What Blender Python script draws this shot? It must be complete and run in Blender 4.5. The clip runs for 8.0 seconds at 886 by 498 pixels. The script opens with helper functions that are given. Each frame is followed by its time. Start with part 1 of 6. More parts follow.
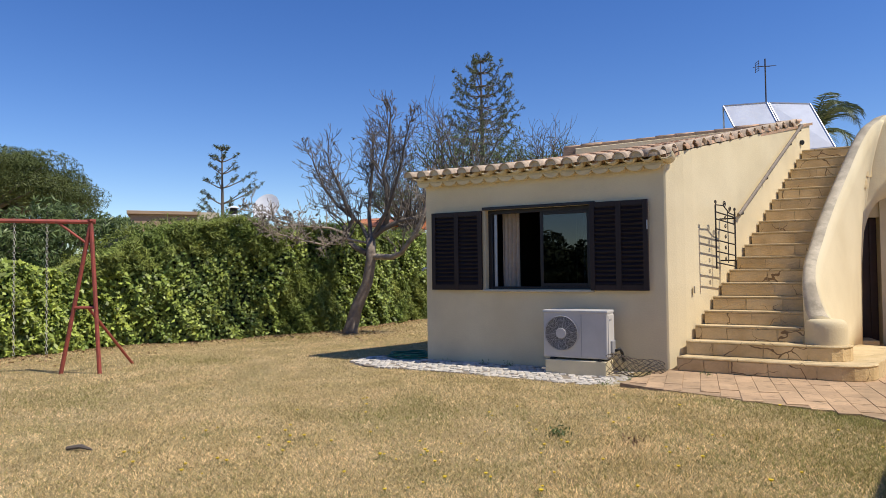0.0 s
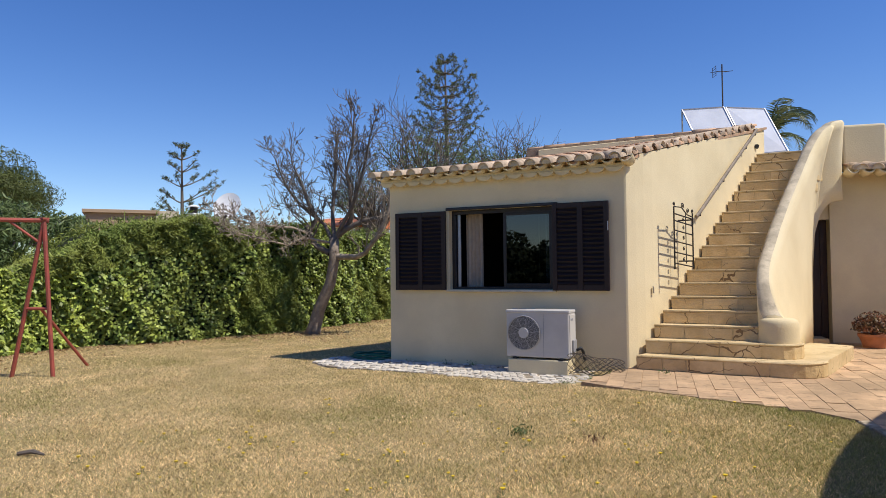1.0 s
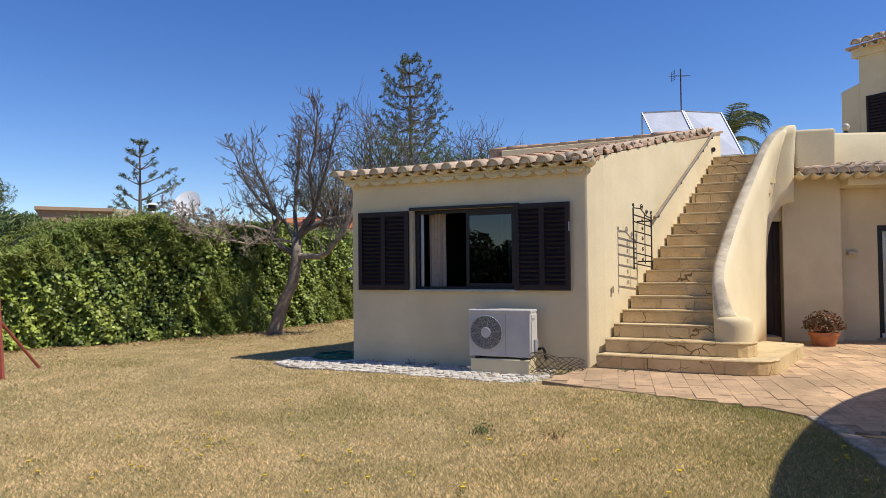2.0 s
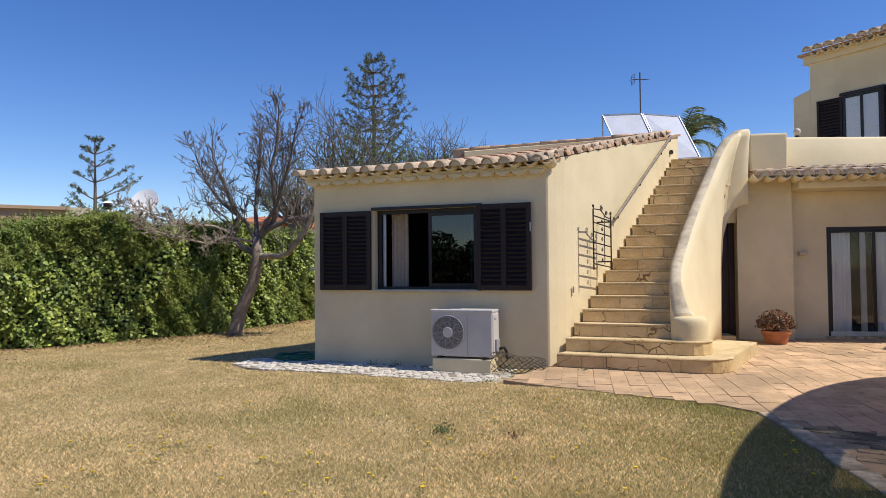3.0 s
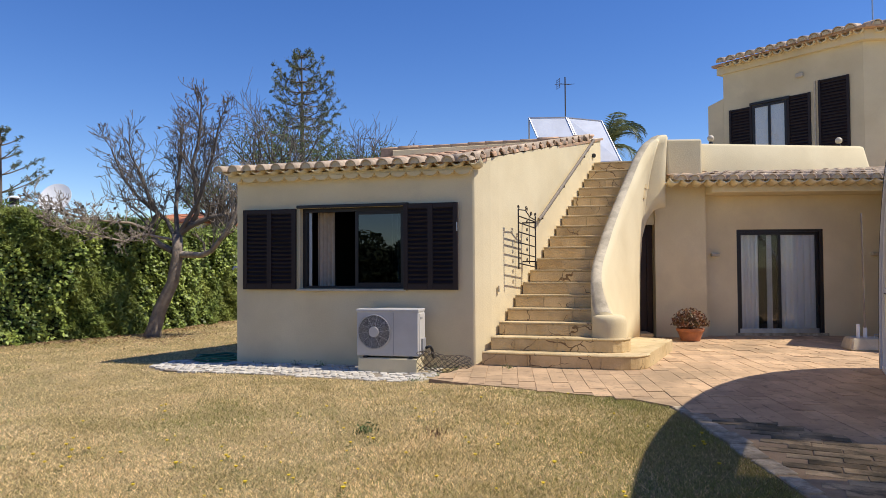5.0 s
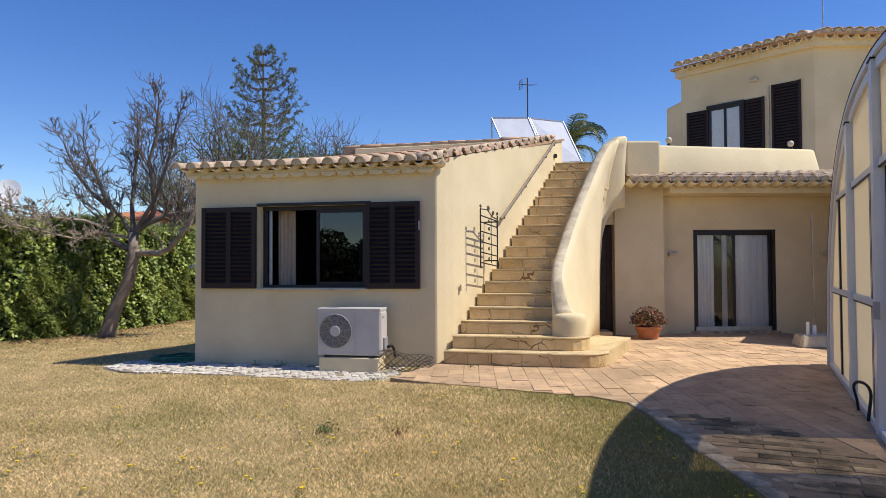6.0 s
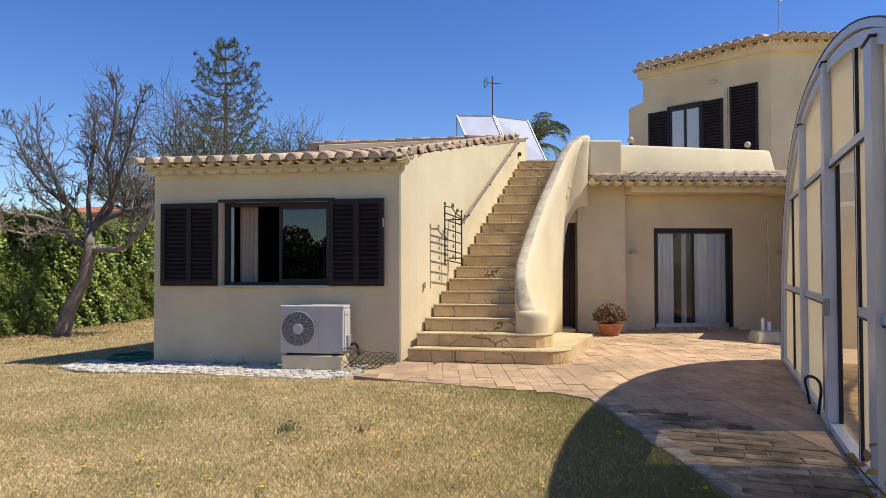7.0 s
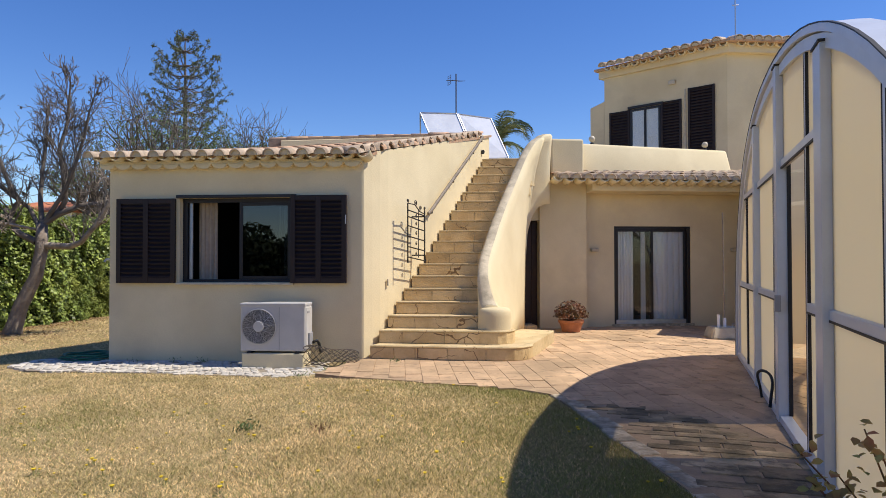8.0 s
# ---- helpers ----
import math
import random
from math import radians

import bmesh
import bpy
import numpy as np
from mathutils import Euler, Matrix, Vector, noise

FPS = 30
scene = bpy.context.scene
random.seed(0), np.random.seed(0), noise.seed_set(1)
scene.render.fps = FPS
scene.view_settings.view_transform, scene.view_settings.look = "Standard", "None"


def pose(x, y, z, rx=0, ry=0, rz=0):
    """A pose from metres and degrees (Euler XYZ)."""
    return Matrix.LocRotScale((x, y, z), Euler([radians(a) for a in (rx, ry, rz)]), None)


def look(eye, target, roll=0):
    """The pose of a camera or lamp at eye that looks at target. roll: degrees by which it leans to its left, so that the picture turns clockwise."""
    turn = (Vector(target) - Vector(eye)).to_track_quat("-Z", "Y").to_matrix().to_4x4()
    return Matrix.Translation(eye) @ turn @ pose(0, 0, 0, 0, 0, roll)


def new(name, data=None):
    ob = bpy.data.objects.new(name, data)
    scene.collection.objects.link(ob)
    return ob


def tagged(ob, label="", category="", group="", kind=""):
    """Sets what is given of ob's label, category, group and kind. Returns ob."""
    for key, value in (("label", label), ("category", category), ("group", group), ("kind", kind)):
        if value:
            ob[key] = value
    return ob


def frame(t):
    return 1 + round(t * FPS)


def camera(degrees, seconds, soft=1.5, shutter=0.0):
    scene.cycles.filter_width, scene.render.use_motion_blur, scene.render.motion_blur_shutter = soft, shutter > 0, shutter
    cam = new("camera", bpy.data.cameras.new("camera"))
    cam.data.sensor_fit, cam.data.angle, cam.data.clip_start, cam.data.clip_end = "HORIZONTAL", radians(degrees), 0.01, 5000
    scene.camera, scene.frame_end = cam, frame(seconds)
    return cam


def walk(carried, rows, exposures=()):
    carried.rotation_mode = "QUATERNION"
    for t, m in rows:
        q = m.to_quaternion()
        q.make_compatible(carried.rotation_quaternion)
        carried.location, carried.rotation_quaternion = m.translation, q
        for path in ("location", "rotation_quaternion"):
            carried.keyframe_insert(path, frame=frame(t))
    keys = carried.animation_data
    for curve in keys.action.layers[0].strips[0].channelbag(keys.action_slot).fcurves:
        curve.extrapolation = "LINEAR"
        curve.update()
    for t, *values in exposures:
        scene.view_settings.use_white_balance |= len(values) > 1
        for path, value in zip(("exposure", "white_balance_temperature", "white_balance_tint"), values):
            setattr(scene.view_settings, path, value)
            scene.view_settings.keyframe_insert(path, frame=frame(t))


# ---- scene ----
cam = camera(66.7, 8.0, 0.8)
PATH = [
    (0, (1.796, -9.558, 1.402), (0.823, -7.812, 1.462), -0.7),
    (0.5, (1.800, -9.565, 1.403), (0.874, -7.793, 1.462), -0.7),
    (1, (1.808, -9.566, 1.404), (0.929, -7.770, 1.463), -0.65),
    (1.5, (1.820, -9.568, 1.405), (0.989, -7.750, 1.463), -0.6),
    (3, (1.856, -9.562, 1.402), (1.173, -7.683, 1.459), -0.53),
    (3.5, (1.868, -9.556, 1.400), (1.236, -7.659, 1.457), -0.5),
    (4, (1.879, -9.552, 1.397), (1.295, -7.639, 1.454), -0.46),
    (4.5, (1.889, -9.549, 1.394), (1.354, -7.623, 1.450), -0.4),
    (6, (1.921, -9.544, 1.390), (1.542, -7.581, 1.442), -0.27),
    (6.5, (1.932, -9.544, 1.390), (1.605, -7.572, 1.438), -0.22),
    (7, (1.940, -9.543, 1.389), (1.662, -7.563, 1.433), -0.18),
    (7.5, (1.949, -9.543, 1.387), (1.724, -7.556, 1.428), -0.13),
    (8, (1.958, -9.545, 1.385), (1.786, -7.553, 1.421), -0.1),
]
walk(cam, [(t, look(eye, target, roll)) for t, eye, target, roll in PATH], exposures=[(0, -0.03), (8, 0.09)])

# ---- world and sun ----
SUN = Vector((0.66, 0.03, 1.0)).normalized()
elev = math.asin(SUN.z)
azim = math.atan2(SUN.x, SUN.y)
wd = bpy.data.worlds.new("sky")
scene.world = wd
wd.use_nodes = True
wn = wd.node_tree.nodes
sky = wn.new("ShaderNodeTexSky")
sky.sky_type = "NISHITA"
sky.sun_disc = False
sky.sun_elevation = elev
sky.sun_rotation = azim
sky.altitude = 900
sky.air_density, sky.dust_density, sky.ozone_density = 1.0, 0.2, 2.6
wn["Background"].inputs["Strength"].default_value = 0.145
tint = wn.new("ShaderNodeHueSaturation")
tint.inputs["Saturation"].default_value = 1.29
tint.inputs["Hue"].default_value = 0.515
wd.node_tree.links.new(sky.outputs[0], tint.inputs["Color"])
wd.node_tree.links.new(tint.outputs[0], wn["Background"].inputs["Color"])
sl = bpy.data.lights.new("sun", "SUN")
sl.energy, sl.angle, sl.color = 5.0, radians(0.53), (1.0, 0.93, 0.82)
sun_ob = new("sun", sl)
sun_ob.matrix_world = look((0, 0, 30), Vector((0, 0, 30)) - SUN)
# ---- materials ----
def mat(name, base, rough=0.7, metal=0.0, var=0.25, scale=4.0, fine=60.0, bump=0.15, spec=0.4, hue=None, rand=0.0, coat=0.0):
    """A surface with broad stains, fine grain and relief. hue: a second colour that the stains lean to; rand: spread from piece to piece."""
    m = bpy.data.materials.new(name)
    m.use_nodes = True
    nt = m.node_tree
    n, l = nt.nodes, nt.links
    b = n["Principled BSDF"]
    tc = n.new("ShaderNodeTexCoord")
    geo = n.new("ShaderNodeNewGeometry")
    a = n.new("ShaderNodeTexNoise")
    a.inputs["Scale"].default_value, a.inputs["Detail"].default_value = scale, 6
    f = n.new("ShaderNodeTexNoise")
    f.inputs["Scale"].default_value, f.inputs["Detail"].default_value = fine, 4
    l.new(geo.outputs["Position"], a.inputs["Vector"])
    l.new(geo.outputs["Position"], f.inputs["Vector"])
    mix = n.new("ShaderNodeMixRGB")
    second = hue or tuple(c * (1 - var) for c in base)
    mix.inputs[1].default_value, mix.inputs[2].default_value = (*base, 1), (*second, 1)
    ramp = n.new("ShaderNodeMapRange")
    ramp.inputs["From Min"].default_value, ramp.inputs["From Max"].default_value = 0.38, 0.68
    l.new(a.outputs["Fac"], ramp.inputs["Value"])
    l.new(ramp.outputs[0], mix.inputs[0])
    hsv = n.new("ShaderNodeHueSaturation")
    l.new(mix.outputs[0], hsv.inputs["Color"])
    add = n.new("ShaderNodeMath")
    add.operation = "MULTIPLY_ADD"
    add.inputs[1].default_value, add.inputs[2].default_value = var * 0.9, 1 - var * 0.45
    l.new(f.outputs["Fac"], add.inputs[0])
    last = add
    if rand:
        oi = n.new("ShaderNodeObjectInfo")
        mr = n.new("ShaderNodeMath")
        mr.operation = "ADD"
        l.new(oi.outputs["Random"], mr.inputs[0])
        l.new(geo.outputs["Random Per Island"], mr.inputs[1])
        fr = n.new("ShaderNodeMath")
        fr.operation = "FRACT"
        l.new(mr.outputs[0], fr.inputs[0])
        k = n.new("ShaderNodeMath")
        k.operation = "MULTIPLY_ADD"
        k.inputs[1].default_value, k.inputs[2].default_value = rand, 1 - rand / 2
        l.new(fr.outputs[0], k.inputs[0])
        mu = n.new("ShaderNodeMath")
        mu.operation = "MULTIPLY"
        l.new(add.outputs[0], mu.inputs[0])
        l.new(k.outputs[0], mu.inputs[1])
        last = mu
    l.new(last.outputs[0], hsv.inputs["Value"])
    l.new(hsv.outputs[0], b.inputs["Base Color"])
    b.inputs["Roughness"].default_value = rough
    b.inputs["Metallic"].default_value = metal
    b.inputs["Specular IOR Level"].default_value = spec
    b.inputs["Coat Weight"].default_value = coat
    if bump:
        bp = n.new("ShaderNodeBump")
        bp.inputs["Strength"].default_value, bp.inputs["Distance"].default_value = bump, 0.02
        hsum = n.new("ShaderNodeMath")
        hsum.operation = "MULTIPLY_ADD"
        hsum.inputs[1].default_value = 1.6
        l.new(a.outputs["Fac"], hsum.inputs[0])
        l.new(f.outputs["Fac"], hsum.inputs[2])
        l.new(hsum.outputs[0], bp.inputs["Height"])
        l.new(bp.outputs[0], b.inputs["Normal"])
    return m


def leafy(name, base, other, through_light=0.35, rough=0.5, rand=0.6, spread=3.0):
    """Leaves: colour varies from clump to clump and leaf to leaf, and light passes through."""
    m = mat(name, base, rough, var=0.2, scale=spread, fine=20, bump=0, hue=other, rand=rand, spec=0.35)
    n, l = m.node_tree.nodes, m.node_tree.links
    b, out = n["Principled BSDF"], n["Material Output"]
    tr = n.new("ShaderNodeBsdfTranslucent")
    src = b.inputs["Base Color"].links[0].from_socket
    l.new(src, tr.inputs["Color"])
    ms = n.new("ShaderNodeMixShader")
    ms.inputs[0].default_value = through_light
    l.new(b.outputs[0], ms.inputs[1])
    l.new(tr.outputs[0], ms.inputs[2])
    l.new(ms.outputs[0], out.inputs["Surface"])
    return m


def glass(name, tint=(0.9, 0.95, 0.95), rough=0.0, see=0.85, sheen=0.06):
    m = bpy.data.materials.new(name)
    m.use_nodes = True
    n, l = m.node_tree.nodes, m.node_tree.links
    n.remove(n["Principled BSDF"])
    tr = n.new("ShaderNodeBsdfTransparent")
    tr.inputs["Color"].default_value = (*[c * see for c in tint], 1)
    gl = n.new("ShaderNodeBsdfGlossy")
    gl.inputs["Roughness"].default_value = rough
    fr = n.new("ShaderNodeFresnel")
    fr.inputs["IOR"].default_value = 1.55
    k = n.new("ShaderNodeMath")
    k.operation = "MULTIPLY_ADD"
    k.inputs[1].default_value, k.inputs[2].default_value = 1.2, sheen
    l.new(fr.outputs[0], k.inputs[0])
    ms = n.new("ShaderNodeMixShader")
    l.new(k.outputs[0], ms.inputs[0])
    l.new(tr.outputs[0], ms.inputs[1])
    l.new(gl.outputs[0], ms.inputs[2])
    l.new(ms.outputs[0], n["Material Output"].inputs["Surface"])
    return m


STUCCO = mat("cream_render", (0.75, 0.64, 0.415), 0.9, var=0.12, scale=1.1, fine=45, bump=0.17, hue=(0.67, 0.56, 0.35), spec=0.12)
WEATHERED = mat("weathered_render_top", (0.62, 0.53, 0.38), 0.95, var=0.25, scale=5, fine=45, bump=0.22, hue=(0.43, 0.365, 0.26), spec=0.1)
STEP = mat("sandstone_step", (0.64, 0.50, 0.29), 0.9, var=0.2, scale=3, fine=40, bump=0.3, hue=(0.5, 0.38, 0.2), rand=0.12, spec=0.15)


def cracked(m, scale, width, dark):
    """Adds a net of thin, wandering cracks with a shape of its own to a stone."""
    n, l = m.node_tree.nodes, m.node_tree.links
    b = n["Principled BSDF"]
    geo = n.new("ShaderNodeNewGeometry")
    warp = n.new("ShaderNodeTexNoise")
    warp.inputs["Scale"].default_value = 5.0
    l.new(geo.outputs["Position"], warp.inputs["Vector"])
    mixv = n.new("ShaderNodeMixRGB")
    mixv.inputs[0].default_value = 0.16
    l.new(geo.outputs["Position"], mixv.inputs[1])
    l.new(warp.outputs["Color"], mixv.inputs[2])
    vo = n.new("ShaderNodeTexVoronoi")
    vo.feature = "DISTANCE_TO_EDGE"
    vo.inputs["Scale"].default_value = scale
    l.new(mixv.outputs[0], vo.inputs["Vector"])
    some = n.new("ShaderNodeTexNoise")
    some.inputs["Scale"].default_value = 1.7
    l.new(geo.outputs["Position"], some.inputs["Vector"])
    wide = n.new("ShaderNodeMapRange")
    wide.inputs["From Min"].default_value, wide.inputs["From Max"].default_value = 0.42, 0.62
    wide.inputs["To Min"].default_value, wide.inputs["To Max"].default_value = 0.0, width
    l.new(some.outputs["Fac"], wide.inputs["Value"])
    less = n.new("ShaderNodeMath")
    less.operation = "LESS_THAN"
    l.new(vo.outputs["Distance"], less.inputs[0])
    l.new(wide.outputs[0], less.inputs[1])
    mx = n.new("ShaderNodeMixRGB")
    mx.inputs[2].default_value = (*dark, 1)
    l.new(less.outputs[0], mx.inputs[0])
    l.new(b.inputs["Base Color"].links[0].from_socket, mx.inputs[1])
    l.new(mx.outputs[0], b.inputs["Base Color"])
    return m


def stained(m, scale, lo, hi, colour, amount=1.0):
    """Dirt in patches of their own shape over a surface."""
    n, l = m.node_tree.nodes, m.node_tree.links
    b = n["Principled BSDF"]
    geo = n.new("ShaderNodeNewGeometry")
    no = n.new("ShaderNodeTexNoise")
    no.inputs["Scale"].default_value, no.inputs["Detail"].default_value, no.inputs["Roughness"].default_value = scale, 8, 0.65
    l.new(geo.outputs["Position"], no.inputs["Vector"])
    mr = n.new("ShaderNodeMapRange")
    mr.inputs["From Min"].default_value, mr.inputs["From Max"].default_value = lo, hi
    mr.inputs["To Max"].default_value = amount
    l.new(no.outputs["Fac"], mr.inputs["Value"])
    mx = n.new("ShaderNodeMixRGB")
    mx.inputs[2].default_value = (*colour, 1)
    l.new(mr.outputs[0], mx.inputs[0])
    l.new(b.inputs["Base Color"].links[0].from_socket, mx.inputs[1])
    l.new(mx.outputs[0], b.inputs["Base Color"])
    return m


stained(STUCCO, 0.7, 0.52, 0.72, (0.56, 0.47, 0.31), 0.55)
stained(WEATHERED, 6.0, 0.5, 0.64, (0.33, 0.285, 0.21), 0.55)
stained(STEP, 5.0, 0.56, 0.66, (0.33, 0.25, 0.14), 0.7)
cracked(STEP, 2.2, 0.010, (0.26, 0.18, 0.10))
TILE = mat("clay_roof_tile", (0.56, 0.35, 0.22), 0.9, var=0.3, scale=7, fine=50, bump=0.3, hue=(0.34, 0.25, 0.18), rand=0.4, spec=0.15)
TILE_PALE = mat("lichened_clay_tile", (0.60, 0.47, 0.34), 0.9, var=0.3, scale=9, fine=50, bump=0.3, hue=(0.34, 0.26, 0.19), rand=0.3, spec=0.15)
RIDGE = mat("ridge_mortar", (0.34, 0.24, 0.17), 0.95, var=0.3, scale=6, bump=0.4)
SHUT = mat("dark_brown_shutter_paint", (0.020, 0.0095, 0.008), 0.55, var=0.2, scale=6, fine=90, bump=0.05)
DARKFRAME = mat("dark_aluminium_frame", (0.02, 0.016, 0.016), 0.4, var=0.1, bump=0)
# room shade put into the colour: near black, so the interiors stay dark
INSIDE = mat("room_shade_near_black", (0.03, 0.026, 0.022), 0.9, var=0.1, bump=0)
CURTAIN = mat("beige_curtain_cloth", (0.46, 0.37, 0.28), 0.9, var=0.12, scale=12, fine=200, bump=0.1)
SHEER = mat("white_sheer_curtain", (0.9, 0.89, 0.87), 0.9, var=0.06, scale=12, fine=200, bump=0.05)
PANE = glass("window_glass", (1.0, 1.0, 0.99), see=0.99, sheen=-0.02)
PANE_DARK = glass("tinted_window_glass", (0.5, 0.6, 0.62), see=0.5, sheen=0.03)
BRICK = mat("terracotta_paver", (0.62, 0.42, 0.25), 0.85, var=0.32, scale=1.6, fine=38, bump=0.35, hue=(0.47, 0.32, 0.195), rand=0.26, spec=0.2)
PATHBRICK = mat("mossy_old_paver", (0.50, 0.365, 0.215), 0.9, var=0.5, scale=3.0, fine=34, bump=0.6, hue=(0.13, 0.105, 0.065), rand=0.95, spec=0.15)
stained(BRICK, 0.55, 0.48, 0.64, (0.30, 0.215, 0.13), 0.7)
stained(BRICK, 7.0, 0.56, 0.64, (0.25, 0.18, 0.11), 0.7)
stained(PATHBRICK, 5.0, 0.5, 0.62, (0.11, 0.09, 0.06), 0.7)
JOINT = mat("paving_joint_mortar", (0.43, 0.30, 0.18), 0.95, var=0.3, scale=5, bump=0.4)
KERB = mat("worn_kerb_stone", (0.52, 0.43, 0.305), 0.95, var=0.5, scale=7, fine=30, bump=0.6, hue=(0.25, 0.205, 0.14), rand=0.35)
stained(KERB, 9.0, 0.5, 0.62, (0.19, 0.155, 0.09), 0.6)
COBBLE = mat("white_limestone_cobble", (0.62, 0.565, 0.48), 0.8, var=0.25, scale=9, fine=70, bump=0.3, rand=0.3)
SAND = mat("cobble_bed_sand", (0.30, 0.25, 0.185), 0.95, var=0.3, scale=9, bump=0.4)
SOIL = mat("lawn_ground", (0.36, 0.27, 0.14), 0.95, var=0.35, scale=1.1, fine=55, bump=0.6, hue=(0.27, 0.22, 0.105), spec=0.05)
GRASS = leafy("dry_lawn_grass", (0.80, 0.625, 0.34), (0.56, 0.44, 0.205), 0.35, 0.7, rand=1.35, spread=1.6)
GRASS_GREEN = leafy("green_lawn_grass", (0.30, 0.30, 0.09), (0.38, 0.32, 0.13), 0.35, 0.7, rand=0.7, spread=0.9)
LITTER = leafy("dry_leaf_litter", (0.42, 0.28, 0.15), (0.26, 0.16, 0.08), 0.2, 0.8, rand=0.6)
ROSE = leafy("young_rose_leaves", (0.40, 0.41, 0.15), (0.42, 0.20, 0.12), 0.5, 0.4, rand=0.5, spread=9)
# leaf colour darkened so the mirrored trees read as shaded silhouettes
SHADE_TREE = leafy("silhouette_tree_leaves", (0.05, 0.065, 0.028), (0.035, 0.05, 0.02), 0.1, 0.7)
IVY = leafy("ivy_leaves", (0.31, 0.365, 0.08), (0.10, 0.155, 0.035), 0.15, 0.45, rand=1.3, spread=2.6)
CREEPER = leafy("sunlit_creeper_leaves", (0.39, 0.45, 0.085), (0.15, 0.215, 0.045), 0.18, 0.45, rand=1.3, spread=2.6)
THUJA = leafy("conifer_hedge_sprays", (0.145, 0.195, 0.035), (0.25, 0.275, 0.055), 0.12, 0.6, rand=0.7, spread=1.5)
# near black: the shade deep between the leaves, put into the colour
HEDGE_CORE = mat("hedge_core_shade", (0.022, 0.03, 0.012), 0.95, var=0.4, scale=8, bump=0.5)
BARK = mat("grey_brown_bark", (0.30, 0.24, 0.185), 0.95, var=0.35, scale=6, fine=35, bump=0.7, hue=(0.17, 0.135, 0.105))
PALEBARK = mat("pale_weathered_branch_bark", (0.40, 0.33, 0.25), 0.95, var=0.35, scale=7, fine=30, bump=0.4, hue=(0.20, 0.16, 0.125))
TWIG = mat("bare_twig_bark", (0.17, 0.14, 0.115), 0.95, var=0.3, scale=5, bump=0.2)
ARAU = leafy("araucaria_foliage", (0.135, 0.155, 0.075), (0.085, 0.105, 0.05), 0.15, 0.6, rand=0.6)
PINE = leafy("stone_pine_needles", (0.065, 0.09, 0.022), (0.11, 0.125, 0.032), 0.15, 0.6, rand=0.6, spread=0.8)
PALM = leafy("palm_fronds", (0.13, 0.165, 0.07), (0.20, 0.22, 0.10), 0.2, 0.45, rand=0.4)
OLEANDER = leafy("oleander_leaves", (0.15, 0.19, 0.065), (0.10, 0.15, 0.05), 0.25, 0.45, rand=0.7)
NETMETAL = mat("rusty_wire", (0.07, 0.055, 0.045), 0.8, 0.1, var=0.2)
METAL = mat("galvanised_steel", (0.55, 0.55, 0.56), 0.4, 0.9, var=0.15, scale=10, bump=0.05)
# whitish base colour stands in for sky and sun mirrored in the collectors
SOLAR = mat("collector_sky_reflection", (0.80, 0.81, 0.83), 0.2, 0.1, var=0.12, scale=3, fine=30, bump=0.03)
IRON = mat("dark_wrought_iron", (0.035, 0.028, 0.025), 0.55, 0.3, var=0.3, scale=10, bump=0.1)
RAILWOOD = mat("grey_painted_rail", (0.25, 0.2, 0.15), 0.6, var=0.3, scale=9, bump=0.2)
RUST = mat("faded_red_paint_tube", (0.38, 0.085, 0.06), 0.6, 0.1, var=0.3, scale=9, fine=50, bump=0.15, hue=(0.25, 0.07, 0.05))
CHAIN = mat("dull_chain", (0.52, 0.48, 0.42), 0.5, 0.15, var=0.2)
WHITE = mat("white_enamel", (0.55, 0.53, 0.50), 0.4, var=0.08, scale=4, fine=30, bump=0.03)
GREYPL = mat("grey_plastic", (0.30, 0.30, 0.31), 0.5, var=0.1, bump=0.03)
BLACK = mat("black_rubber", (0.02, 0.02, 0.022), 0.6, var=0.1, bump=0.05)
CONCRETE = mat("cream_concrete", (0.60, 0.52, 0.38), 0.9, var=0.25, scale=6, bump=0.3)
ALU = mat("white_aluminium_profile", (0.62, 0.64, 0.67), 0.35, 0.15, var=0.08, scale=4, fine=30, bump=0.02)
TERRA = mat("terracotta_pot", (0.48, 0.19, 0.09), 0.85, var=0.2, scale=9, bump=0.15)
SUCC = leafy("reddish_succulent", (0.19, 0.075, 0.04), (0.12, 0.085, 0.035), 0.15, 0.5, rand=0.6, spread=6)
DOORWOOD = mat("dark_brown_door_wood", (0.045, 0.022, 0.015), 0.5, var=0.3, scale=6, bump=0.1)
HOSE = mat("green_hose", (0.03, 0.16, 0.10), 0.5, var=0.1, bump=0)
YELLOW = mat("yellow_petals", (0.75, 0.55, 0.02), 0.7, var=0.1, bump=0)
FARWALL = mat("far_tan_wall", (0.42, 0.30, 0.2), 0.9, var=0.1, scale=2, bump=0.1)
FARWHITE = mat("far_white_paint", (0.8, 0.8, 0.8), 0.7, var=0.05, bump=0)
LAMPGLASS = mat("frosted_lamp_glass", (0.55, 0.48, 0.36), 0.4, var=0.05, bump=0)


